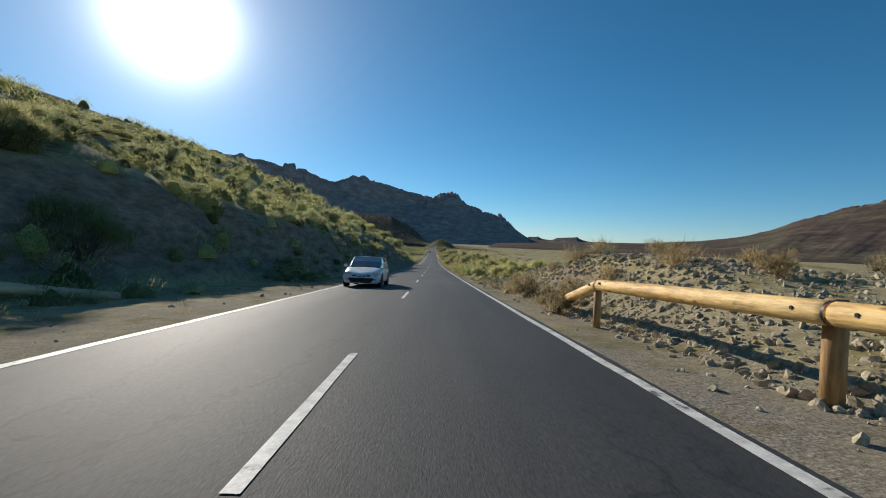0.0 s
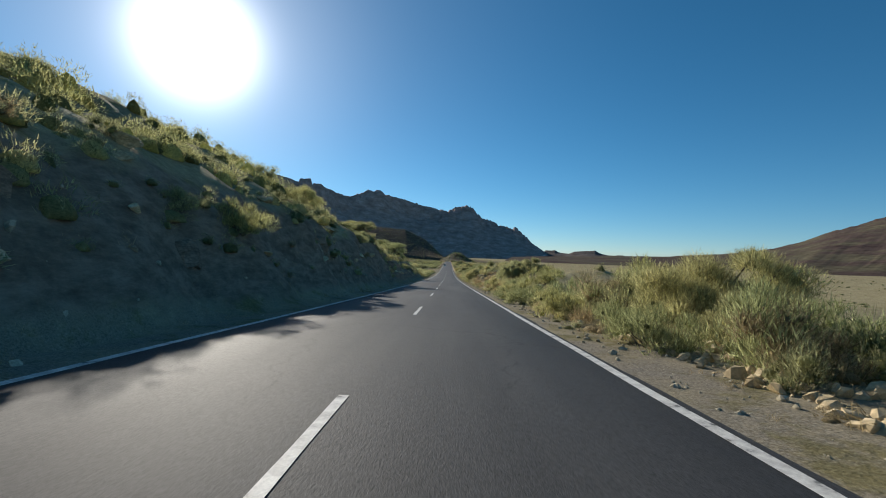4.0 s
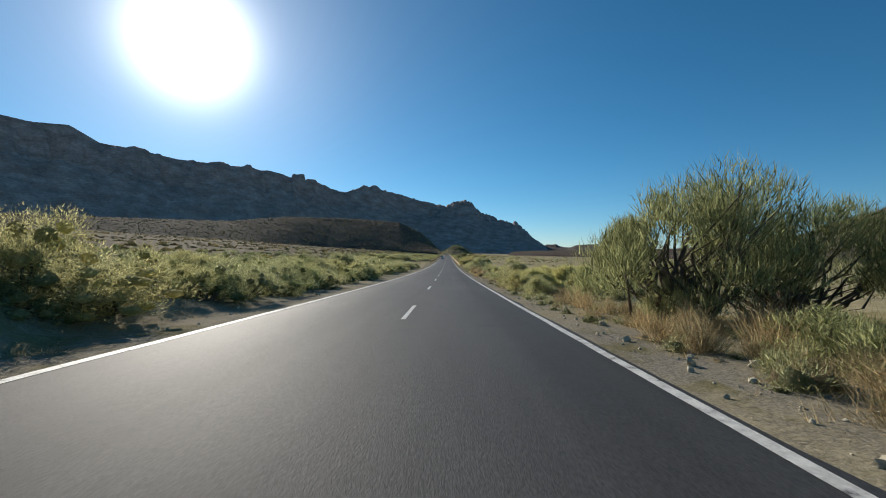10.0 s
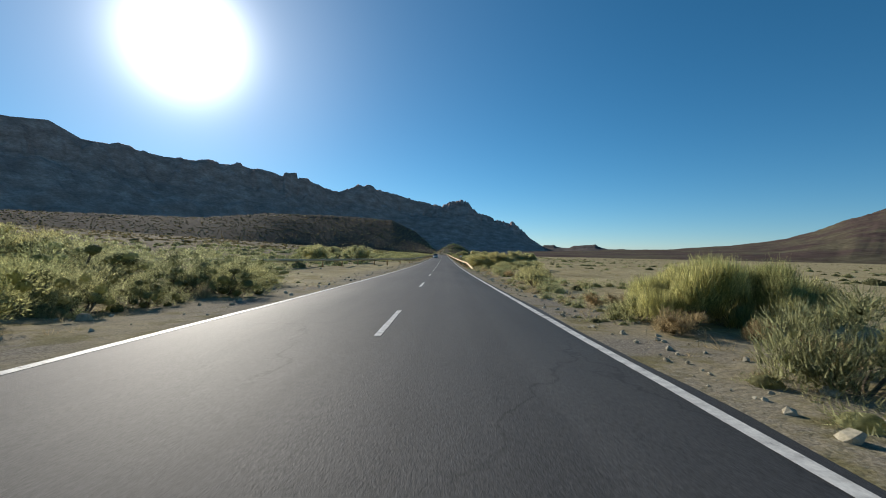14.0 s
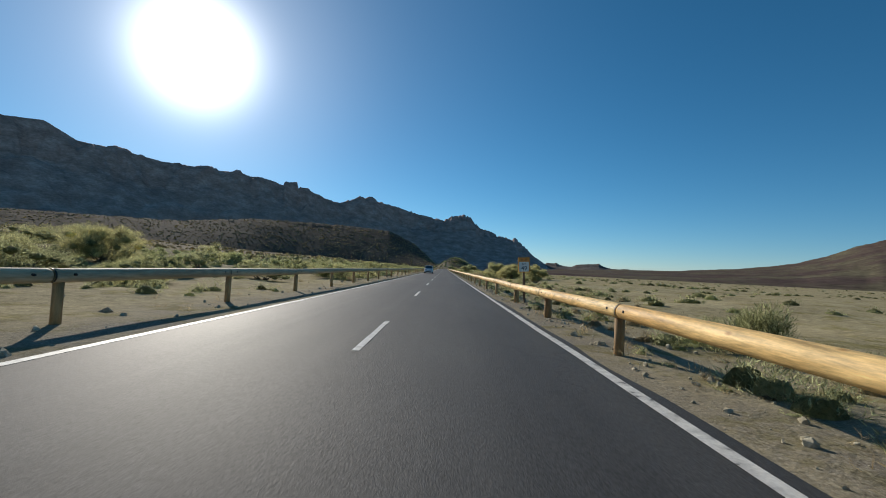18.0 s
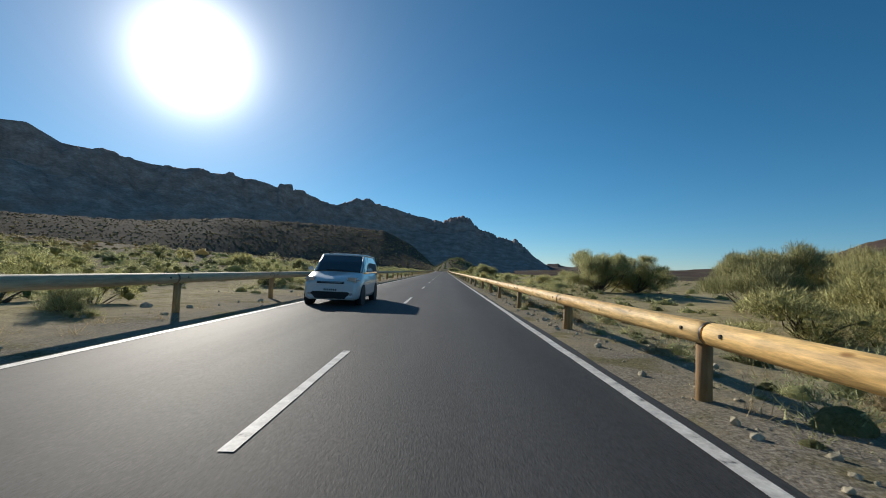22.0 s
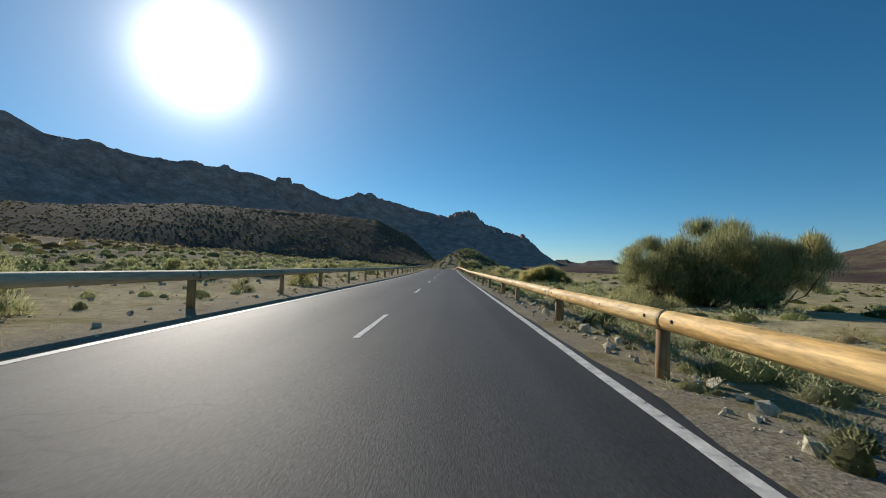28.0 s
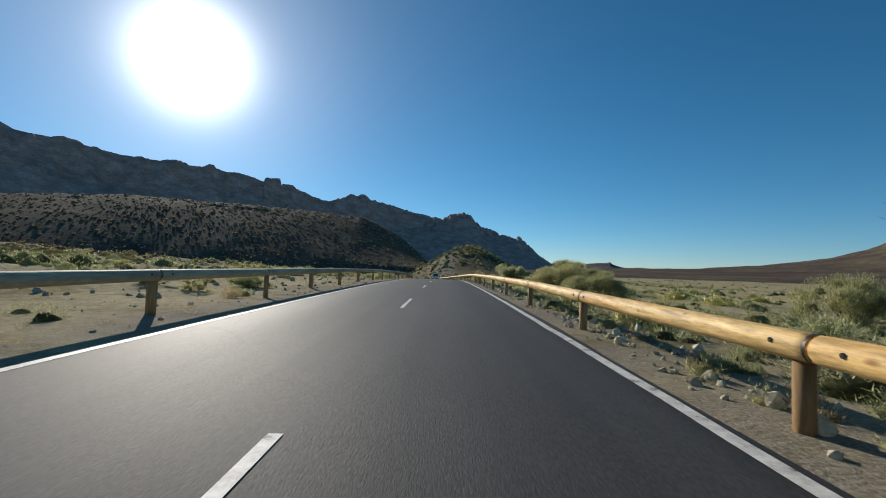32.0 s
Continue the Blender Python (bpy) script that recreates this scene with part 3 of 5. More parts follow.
def guard_rail(points, label, front, start_low=False, end_low=False, high=RAIL_H, logs=None):
    """A rail of round logs on posts through the given corners in plan; front: side of the road, -1 or 1, that the logs face."""
    rail = new("guard_rail")
    tagged(rail, label, "guard rail", "timber guard rails beside the road")
    seg = [Vector((x, y, 0)) for x, y in points]
    run = [0.0]
    for a, b in zip(seg, seg[1:]):
        run.append(run[-1] + (b - a).length)

    def at(s):
        s = min(max(s, 0.0), run[-1])
        for i in range(len(seg) - 1):
            if s <= run[i + 1] + 1e-6:
                p = seg[i].lerp(seg[i + 1], (s - run[i]) / max(run[i + 1] - run[i], 1e-6))
                return p
        return seg[-1]

    n = max(1, round(run[-1] / BAY))
    rnd = random.Random(int(points[0][1]))
    rail.location = (seg[0].x, seg[0].y, float(road_z(seg[0].y)))
    base = Vector(rail.location)
    tops = []
    for i in range(n + 1):
        p = at(run[-1] * i / n)
        low = (start_low and i == 0) or (end_low and i == n)
        tops.append(Vector((p.x, p.y, float(road_z(p.y)) + (0.02 if low else high + rnd.uniform(-.02, .02)))))
    for a, b in zip(tops, tops[1:]):
        d = b - a
        ob = link_mesh("log", logs or LOG, M_LOG, rail)
        q = d.to_track_quat("Y", "Z")
        ob.matrix_basis = Matrix.LocRotScale((a + b) / 2 - base, q @ Euler((0, rnd.uniform(0, 6), 0)).to_quaternion(), (1, d.length / BAY, 1))
    for i, p in enumerate(tops):
        if (start_low and i == 0) or (end_low and i == n):
            continue
        d = (tops[min(i + 1, n)] - tops[max(i - 1, 0)]).normalized()
        q = d.to_track_quat("Y", "Z")
        s = link_mesh("strap", GAP_RING, M_BOLT_GAP, rail)
        s.matrix_basis = Matrix.LocRotScale(p - base, q, (front, 1, 1))
        for dy in (-.35, .35):
            bo = link_mesh("bolt", BOLT, M_BOLT_GAP, rail)
            bo.matrix_basis = Matrix.LocRotScale(p - base + q @ Vector((0, dy, .02)), q, (front, 1, 1))
        tall = rnd.random() < .45
        off = q @ Vector((front * (0.225 if tall else 0.05), 0.2, 0))
        ps = link_mesh("post", STUB if tall else POST, M_POST, rail)
        ps.matrix_basis = pose(p.x + off.x - base.x, p.y + off.y - base.y, p.z - (.64 if tall else .68) - base.z, 0, 0, rnd.uniform(0, 90))
    return rail


guard_rail([(4.75, 295.2), (4.25, 301), (4.2, 700), (2.2, 742), (-2.5, 790)], "honey-coloured round timber guard rail on short wooden posts", 1, True)
guard_rail([(5.2, 2.6), (4.95, 25.3), (4.82, 31.1), (5.45, 36.4)], "honey-coloured timber guard rail with its end sloping into the gravel", 1, False, True, .93)
guard_rail([(-20, 262), (-13.5, 285), (-11.0, 302), (-5.5, 324), (-5.2, 345), (-5.2, 700), (-7.3, 742), (-13.9, 790)], "weathered timber guard rail on wooden posts curving round a lay-by", -1, high=.84, logs=OLD_LOG)
guard_rail([(-12, 6.0), (-9.0, 29), (-7.6, 33)], "weathered timber guard rail at the foot of the hillside", -1, False, True, .8, OLD_LOG)


# ---- shrubs ----
def blades(rng, centres, axes, per, length, width, spread, scatter):
    """Thin pointed stems in tufts: each one triangle."""
    n = len(centres) * per
    c = np.repeat(centres, per, 0) + rng.normal(0, 1, (n, 3)) * scatter
    d = np.repeat(axes, per, 0) + rng.normal(0, 1, (n, 3)) * spread
    d /= np.linalg.norm(d, axis=1, keepdims=True)
    side = np.cross(d, rng.normal(0, 1, (n, 3)))
    side /= np.linalg.norm(side, axis=1, keepdims=True) + 1e-9
    ln = length * rng.uniform(0.6, 1.3, (n, 1))
    wd = width * rng.uniform(0.7, 1.3, (n, 1))
    v = np.stack([c - side * wd / 2, c + side * wd / 2, c + d * ln], 1).reshape(-1, 3)
    v[:, 2] = np.maximum(v[:, 2], 0.0)
    return v, np.arange(3 * n).reshape(-1, 3)


def dome_points(rng, n, w, h, low=0.0, lumps=5, rim=0.55):
    """Points in the outer part of a lumpy dome, with directions outward and up."""
    ph = rng.uniform(0, 2 * np.pi, n)
    ct = rng.uniform(low, 1.0, n) ** 0.8
    st = np.sqrt(1 - ct ** 2)
    d = np.stack([st * np.cos(ph), st * np.sin(ph), ct], 1)
    lump = rng.normal(0, 1, (lumps, 3))
    lump[:, 2] = np.abs(lump[:, 2])
    lump /= np.linalg.norm(lump, axis=1, keepdims=True)
    bulge = 0.70 + 0.34 * np.max(np.clip(d @ lump.T, 0, 1) ** (2.0 + lumps), axis=1)
    r = bulge * rng.uniform(rim, 1.0, n) ** 0.6
    p = d * r[:, None] * np.array([w / 2, w / 2, h])
    ax = d + np.array([0, 0, 0.7])
    return p, ax / np.linalg.norm(ax, axis=1, keepdims=True)


def limb_mesh(rng, ends, r0, wob=0.12):
    """Crooked tapering limbs from the foot of the shrub to the given ends."""
    vs, fs, base = [], [], 0
    for e in ends:
        pts = np.array([e * u for u in (0, .35, .7, 1.0)]) + np.vstack([np.zeros(3), rng.normal(0, wob, (3, 3)) * np.linalg.norm(e) * .5])
        pts[:, 2] = np.maximum(pts[:, 2], 0) + np.array([-.1, 0, 0, 0])
        for i, (p, r) in enumerate(zip(pts, (r0, r0 * .7, r0 * .45, r0 * .15))):
            for k in range(4):
                a = k * math.pi / 2
                vs.append(p + r * np.array([math.cos(a), math.sin(a), 0.25 * math.sin(2 * a)]))
        for i in range(3):
            for k in range(4):
                b0 = base + i * 4
                fs.append((b0 + k, b0 + (k + 1) % 4, b0 + 4 + (k + 1) % 4, b0 + 4 + k))
        base += 16
    return mesh_from("branches", np.array(vs), np.array(fs), True)


def ball(parts):
    """A unit ball of few faces as corners and faces."""
    bm = bmesh.new()
    bmesh.ops.create_icosphere(bm, subdivisions=parts, radius=1.0)
    v, f = np.array([x.co[:] for x in bm.verts]), np.array([[c.index for c in p.verts] for p in bm.faces])
    bm.free()
    return v, f


BALL_V, BALL_F = ball(1)
ROUND_V, ROUND_F = ball(2)


def dome_core(rng, w, h, fine=True):
    """The shaded heart of a shrub: a lumpy low dome."""
    BV, BF = (ROUND_V, ROUND_F) if fine else (BALL_V, BALL_F)
    lump = rng.normal(0, 1, (5, 3))
    lump /= np.linalg.norm(lump, axis=1, keepdims=True)
    r = .84 + .3 * np.max(np.clip(BV @ lump.T, 0, 1) ** 6, axis=1) + rng.uniform(-.05, .05, len(BV))
    v = BV * r[:, None] * (w / 2, w / 2, h)
    v[:, 2] = np.maximum(v[:, 2], -.05)
    return v, BF


def puffs(rng, centres, radii, per, length, width, lift=.75, flat=.85, heart=.3, spread=.34):
    """Rounded heads of fine stems: a small dense heart, broad dark inner stems and a nap of fine upright ones."""
    vs, fs, base = [], [], 0
    for c, r in zip(centres, radii):
        h = BALL_V * (r * heart * rng.uniform(.8, 1.2, (len(BALL_V), 1))) * (1, 1, flat) + c
        h[:, 2] = np.maximum(h[:, 2], 0)
        vs.append(h)
        fs.append(BALL_F + base)
        base += len(h)
        for n, near, far, wide, long in ((per // 5, .1, .75, 2.6, 1.2), (per, .3, 1.0, 1.0, 1.0)):
            d = rng.normal(0, 1, (n, 3))
            d /= np.linalg.norm(d, axis=1, keepdims=True)
            d[:, 2] = np.where(d[:, 2] < -.5, -d[:, 2], d[:, 2])
            p = c + d * (r * rng.uniform(near, far, (n, 1)) ** .6) * (1, 1, flat)
            ax = d * .75 + np.array([0, 0, lift])
            ax /= np.linalg.norm(ax, axis=1, keepdims=True)
            v, f = blades(rng, p - ax * length * .35, ax, 1, length * long, width * wide, spread, length * .15)
            vs.append(v)
            fs.append(f + base)
            base += len(v)
    return np.concatenate(vs), np.concatenate(fs)


def shrub(name, seed, w, h, heads, per, length, width, mat, label, category, low=0.0, limbs=14, r0=.035, head=.13, lift=.75, heart=.3):
    """A model shrub, w wide and h high, at the origin: rounded heads of foliage over branches."""
    rng = np.random.default_rng(seed)
    p, ax = dome_points(rng, heads, w * (1 - head), h * (1 - head * .9), low, 12, .6)
    p[: heads // 4] *= .55
    r = w * head * rng.uniform(.68, 1.25, heads)
    p[:, 2] = np.maximum(p[:, 2], r * .3)
    v, f = puffs(rng, p, r, per, length, width, lift, heart=heart)
    thing = new(name)
    tagged(thing, label, category)
    link_mesh("foliage", mesh_from("foliage", v, f, True), mat, thing)
    idx = rng.choice(heads, min(limbs, heads), replace=False)
    link_mesh("woody_base", limb_mesh(rng, p[idx], r0), M_BRANCH if mat != M_DRY else M_DRY, thing)
    return thing


GREEN = "dense olive-green broom shrub with upright thin stems"
BIG = [shrub("broom_shrub", 11 + k, 5.0, 2.6, 36, 560, .135, .0130, (M_BROOM, M_OLIVE, M_BROOM_PALE)[k], "large rounded olive-green broom shrub growing beside the road", "shrub", limbs=26, r0=.05, head=.13, lift=.95) for k in range(3)]


def open_broom(seed, w, h, mat, clusters=15):
    """A tall open broom: crooked limbs, each ending in a brush of stems."""
    rng = np.random.default_rng(seed)
    p, ax = dome_points(rng, clusters, w * .8, h * .82, .25, 6, .8)
    r = w * .105 * rng.uniform(.7, 1.35, clusters)
    v, f = puffs(rng, p, r, 620, .2, .0095, 1.9, 1.15, .07, .3)
    thing = new("broom_tree")
    tagged(thing, "tall open broom with bare crooked branches below green tops", "shrub")
    link_mesh("foliage", mesh_from("foliage", v, f, True), mat, thing)
    ends = np.concatenate([p * .97, p * rng.uniform(.8, 1.0, (clusters, 3)), p + rng.normal(0, .25, (clusters, 3))])
    link_mesh("woody_base", limb_mesh(rng, ends, .05, .16), M_BRANCH, thing)
    return thing


TREES = [open_broom(31 + k, 5.2, 3.4, (M_BROOM, M_BROOM_PALE, M_OLIVE)[k], (26, 23, 29)[k]) for k in range(3)]
MED = [shrub("broom_bush", 51 + k, 2.3, 1.2, 18, 330, .115, .0080, (M_BROOM, M_BROOM_PALE, M_OLIVE)[k], GREEN, "shrub", limbs=12, head=.17, lift=1.2, heart=.16) for k in range(3)]
CUSHION = [shrub("cushion_shrub", 131 + k, 2.3, 1.1, 22, 250, .055, .0088, (M_BROOM_PALE, M_BROOM, M_OLIVE)[k], "rounded dense grey-green shrub on the gravelly flat", "shrub", limbs=12, head=.155, lift=.45) for k in range(3)]
FAN = [shrub("broom_clump", 161 + k, 4.0, 1.5, 30, 950, .24, .0068, M_GREENBROOM, "wide green clump of upright grass-like broom stems", "shrub", limbs=14, head=.12, lift=2.4) for k in range(2)]
CROWN = [shrub("spreading_broom", 181 + k, 5.0, 2.9, 70, 680, .19, .0084, (M_OLIVE, M_BROOM_PALE)[k], "large dense broom with fine upright stems on spreading bare limbs", "shrub", (.1, .24)[k], 34, .055, (.105, .1)[k], 1.5, .13) for k in range(2)]
SMALL = [shrub("low_shrub", 71 + k, 1.1, .6, 10, 240, .085, .0052, (M_BROOM_PALE, M_DRY, M_OLIVE)[k], ("low grey-green shrub on gravel", "low rounded dry yellow shrub on gravel", "low olive shrub on gravel")[k], "shrub", limbs=6, r0=.012, head=.2, lift=1.1) for k in range(3)]
DRY = []
for k in range(2):
    _rng = np.random.default_rng(91 + k)
    _p, _ax = dome_points(_rng, 60, .8, .5, 0, 14, .3)
    _v, _f = blades(_rng, _p - _ax * .13, _ax, 9, .24, .007, .26, .06)
    DRY.append(tagged(new("dry_tussock"), "dry straw-coloured tussock on the verge", "dry grass"))
    link_mesh("foliage", mesh_from("foliage", _v, _f), M_DRY, DRY[k])
    link_mesh("woody_base", limb_mesh(_rng, _p[:4], .006), M_DRY, DRY[k])
USED = set()
NOMINAL = {}
for m in BIG + CROWN + FAN + TREES + MED + CUSHION + SMALL + DRY:
    leaves = m.children[0].data
    co = np.empty(len(leaves.vertices) * 3, np.float32)
    leaves.vertices.foreach_get("co", co)
    co = co.reshape(-1, 3)
    NOMINAL[m.name] = (2 * float(np.percentile(np.abs(co[:, 0]), 98)), float(np.percentile(co[:, 2], 99)))
rnd = random.Random(5)


def plant(models, x, y, size=1.0, tall=1.0, width=0, top=0):
    """One shrub on the ground; width and top (over the road) in metres where they are known."""
    m = models[rnd.randrange(len(models))]
    z = float(land_z(x, y)) - 0.06
    if width:
        w, h = NOMINAL[m.name]
        size = width / w
        tall = max(.35, (float(road_z(y)) + top - z) / (h * size))
        if tall > 1.2:
            size, tall = size * tall / 1.2, 1.2
    mat = pose(x, y, z, 0, 0, rnd.uniform(0, 360)) @ Matrix.Diagonal((size, size, size * tall, 1))
    if m.name not in USED:
        USED.add(m.name)
        ob = m
    else:
        ob = copy_thing(m, pose(0, 0, 0))
    ob.matrix_basis = mat
    ob["group"] = "shrubs along the road"
    return ob


PALE_BIG, STRAW = [BIG[2]], [SMALL[1]]
# the shrubs that stand out, from the start of the drive to its end: model, x, y, width, top over the road
for models, x, y, w, top in [
    (STRAW, 4.9, 34.4, 1.5, .9), (STRAW, 5.0, 39.6, 1.3, .95), (STRAW, 5.3, 42.7, 1.7, 1.15), 
    (FAN, 8.8, 63.6, 4.4, 1.75), (FAN, 12.6, 65, 4.8, 2.0), (FAN, 16.0, 66.5, 4.8, 2.15), (FAN, 18.8, 68, 4.4, 2.2), (CROWN, 8.4, 72, 4.0, 2.2), (STRAW, 6.1, 66.5, 1.8, 1.0), (STRAW, 7.0, 76, 2.0, 1.6), (MED, 6.6, 67, 2.2, 1.3), (MED, 7.4, 75, 3.0, 1.7), (MED, 6.6, 79, 2.2, 1.3), (MED, 10, 78, 3.0, 2.2),
    (MED, 7.8, 90, 3.0, 2.2), (MED, 6.6, 93.5, 2.4, 1.4), (MED, 6.5, 99.5, 2.2, 1.2), (CROWN, 7.3, 103.2, 2.8, 2.9), (CROWN, 9.2, 102.6, 3.0, 3.2), (MED, 6.3, 101.8, 2.0, 1.3), (SMALL, 6.2, 102.4, 1.8, 1.0), (MED, 6.2, 108.3, 1.7, 1.0), (MED, 6.2, 113, 1.5, .8), (TREES, 9.4, 122.0, 2.2, 3.4), (TREES, 10.6, 121.5, 2.6, 3.7), (STRAW, 7.1, 119.4, 1.7, 2.0), (MED, 8.0, 120.6, 1.6, 2.0), (STRAW, 5.4, 124.4, 1.3, .7), (STRAW, 6.0, 127.4, 1.5, .8), (SMALL, 5.6, 119.6, 1.0, .55), (STRAW, 5.9, 117.6, 1.0, .6), (CROWN, 8.4, 125.2, 2.6, 2.5),
    (CROWN, 8.0, 129.3, 3.4, 2.9), (CROWN, 10.0, 131.5, 3.6, 3.0), (MED, 6.9, 133.2, 1.3, .9), (MED, 6.3, 139, 1.6, .8), (CROWN, 6.6, 144.8, 4.2, 2.6), (CROWN, 8.3, 146, 2.2, 2.5), (MED, 6.2, 151, 1.8, 1.1),
    (CROWN, 12.4, 163.2, 4.6, 4.5), (MED, 13.2, 160.2, 2.6, 2.0), (CROWN, 15.4, 161.5, 5.8, 4.4), (CROWN, 12.6, 158.5, 4.0, 2.7), (MED, 6.7, 158, 2.0, 1.1), (STRAW, 6.4, 166.5, 2.0, 1.0), (TREES, 8.4, 176.8, 5.6, 4.2), (TREES, 12.2, 177.5, 5.4, 3.5), (TREES, 15.5, 176, 4.0, 3.0),
    (MED, 9.0, 187.5, 2.8, 1.1), (MED, 11.5, 189, 2.8, 1.0), (TREES, 6.2, 196.8, 3.3, 2.0), (FAN, 9.4, 198.0, 4.8, 1.45), (FAN, 12.6, 199.6, 4.8, 1.45), (FAN, 6.9, 192.6, 4.0, 1.2), (MED, 6.3, 204, 2.2, .9), (MED, 8.6, 206, 2.2, .9),
    (FAN, 9.4, 218.6, 3.0, 1.15), (FAN, 8.0, 220.0, 2.4, 1.1), (FAN, 11.2, 217, 3.2, .72), (CUSHION, 5.7, 210.4, 1.5, .62), (MED, 9.8, 213, 1.2, .5), (MED, 5.7, 214.2, 1.2, .68), (CUSHION, 6.8, 222, 2.5, 1.05), (STRAW, 5.0, 214.0, 1.7, .82), (STRAW, 4.95, 218.0, 1.5, .85), (STRAW, 5.2, 225, 1.8, 1.15), (MED, 6.2, 226, 1.9, 1.2), (MED, 5.6, 207, 1.5, .6), (STRAW, 5.2, 237, 1.5, .8), (MED, 5.5, 246, 1.9, 1.0), (MED, 8.0, 226.5, 2.6, 1.3), (MED, 10, 229.5, 3.0, 1.4), (TREES, 5.9, 231, 3.6, 2.45), (STRAW, 6.4, 229.8, 1.6, .7), (STRAW, 7.4, 230.0, 1.4, .6), (MED, 7.0, 231.5, 2.6, 1.2), (MED, 9.0, 235, 2.2, .9), (MED, 6.2, 242, 2.0, .9), (MED, 8.2, 245, 2.4, .9),
    (FAN, 6.6, 251.0, 2.6, 1.32), (FAN, 8.2, 251.6, 2.8, 1.42), (SMALL, 5.2, 251.2, 1.1, .6), (STRAW, 5.6, 249.6, 1.0, .45), (MED, 9.9, 251.2, 1.5, 1.0), (MED, 5.9, 263.3, 2.6, 1.2), (MED, 7.0, 270, 2.0, .9), (MED, 6.2, 279, 2.0, 1.0), (MED, 7.5, 287, 2.2, 1.1), (PALE_BIG, 12.5, 299.5, 4.6, 1.2), (MED, 9.5, 301, 2.2, .9),
    (CROWN[:1], 7.3, 306.8, 5.2, 2.1), (CUSHION, 8.6, 314.5, 3.0, 1.35), (CROWN, 10.4, 307.5, 5.0, 2.3), (CROWN, 13.6, 308.4, 4.6, 2.4), (MED, 12.6, 309, 2.6, 1.2), (CROWN, 7.4, 318.2, 3.6, 1.95), (MED, 9.4, 319, 2.4, 1.2), (CROWN, 14.1, 378, 3.2, 1.95), (MED, 12, 376, 2.2, .7), (CROWN, 15.0, 406.4, 5.0, 2.4), (DRY, 5.7, 376.8, 2.2, 1.4), (DRY, 5.6, 374.6, 1.6, 1.1),
    (MED, 7.0, 383, 2.0, 1.0), (CROWN, 16.5, 415.5, 5.5, 2.8), (CROWN, 21.0, 417, 6.2, 2.9), (MED, 11.0, 407, 3.4, 1.1), (CROWN, 15.4, 434.5, 6.4, 3.35), (CROWN, 19.4, 436, 5.0, 3.1), (MED, 9.8, 427.5, 2.4, .8), (MED, 12.5, 446, 3.2, 1.2), (MED, 15, 449, 3.2, 1.2), (MED, 10, 455, 2.6, 1.2), (MED, 7.6, 459, 2.2, 1.1),
    (CROWN[1:], 8.5, 470.6, 3.1, 2.3), (MED, 14.2, 481, 4.0, 1.15), (MED, 12, 484, 3.0, 1.3), (MED, 15, 487, 3.0, 1.2), (CROWN, 11, 502, 4.0, 1.7), (CROWN[:1], 14.2, 550.0, 5.4, 4.0), (CROWN[1:], 16.6, 549.8, 4.4, 3.4), (CROWN[:1], 12.2, 550.4, 4.0, 2.9), (CUSHION, 14.6, 547.2, 2.2, 1.0), (MED, 9.0, 546, 2.8, .8), (FAN, 12.0, 573.4, 4.2, 1.7), (FAN, 10.2, 572.6, 3.2, 1.45),
    (MED, 8.8, 590, 2.8, 1.2), (MED, 11, 593, 3.0, 1.2), (MED, 14, 584, 3.0, 1.1), (DRY, 7.2, 586.5, 2.0, 1.2), (CROWN, 6.3, 624.4, 5.0, 2.5), (CUSHION, 8.9, 623.6, 2.2, 1.05), (PALE_BIG, 10.2, 605.5, 5.0, 1.5), (CROWN, 8.4, 644.6, 2.9, 1.3), (PALE_BIG, 16, 639.4, 2.9, 1.35), (CUSHION, 14.9, 616.6, 3.5, .8), (CUSHION, 26.4, 625.7, 3.7, .5), (CUSHION, 21.2, 628.4, 2.8, .55), (CUSHION, 13.5, 628.3, 1.9, .4), (MED, 13.5, 622.3, 1.4, .3), (MED, 11.9, 622, 1.8, .3), (CUSHION, 15.8, 624, 1.7, .25), (MED, 5.9, 619.5, 2.2, 1.1), (CROWN, 9.0, 652, 4.0, 1.9), (CROWN, 8.0, 668, 4.0, 1.8),
    (PALE_BIG, -16.5, 41.5, 5.5, 2.6), (PALE_BIG, -12.6, 43.4, 4.0, 1.9), (CUSHION, -6.9, 46.4, 2.8, 1.1), (CUSHION, -8.4, 48.4, 2.4, 1.2), (PALE_BIG, -10.6, 125.4, 3.4, 2.6), (TREES, -9.6, 110.5, 3.4, 7.2), (TREES, -10.6, 149, 4.4, 7.4), (BIG, -13.4, 153, 5.0, 8.2), (BIG, -11.2, 157.5, 4.2, 6.4), (BIG, -15.5, 158, 5.0, 8.0), (CUSHION, -7.7, 126.6, 1.5, 1.4), (MED, -7.0, 63, 2.6, 1.2), (MED, -7.6, 66, 2.4, 1.3), (MED, -7.4, 109, 2.8, 2.2), (MED, -7.2, 112.5, 2.0, 1.6), (MED, -8.6, 127, 3.0, 2.6), (MED, -7.4, 155, 3.0, 1.5), (MED, -9.6, 160, 3.4, 2.2), (MED, -8.6, 165, 3.0, 1.8),
    (BIG, -21.0, 345, 5.6, 2.9), (BIG, -27.0, 351, 6.0, 3.2), (BIG, -14.5, 319, 3.4, 3.0), (BIG, -17.5, 331, 5.0, 2.6), (BIG, -18, 306, 5.2, 2.8), (BIG, -23, 318, 5.5, 2.8),
]:
    plant(models, x, y, width=w, top=top)

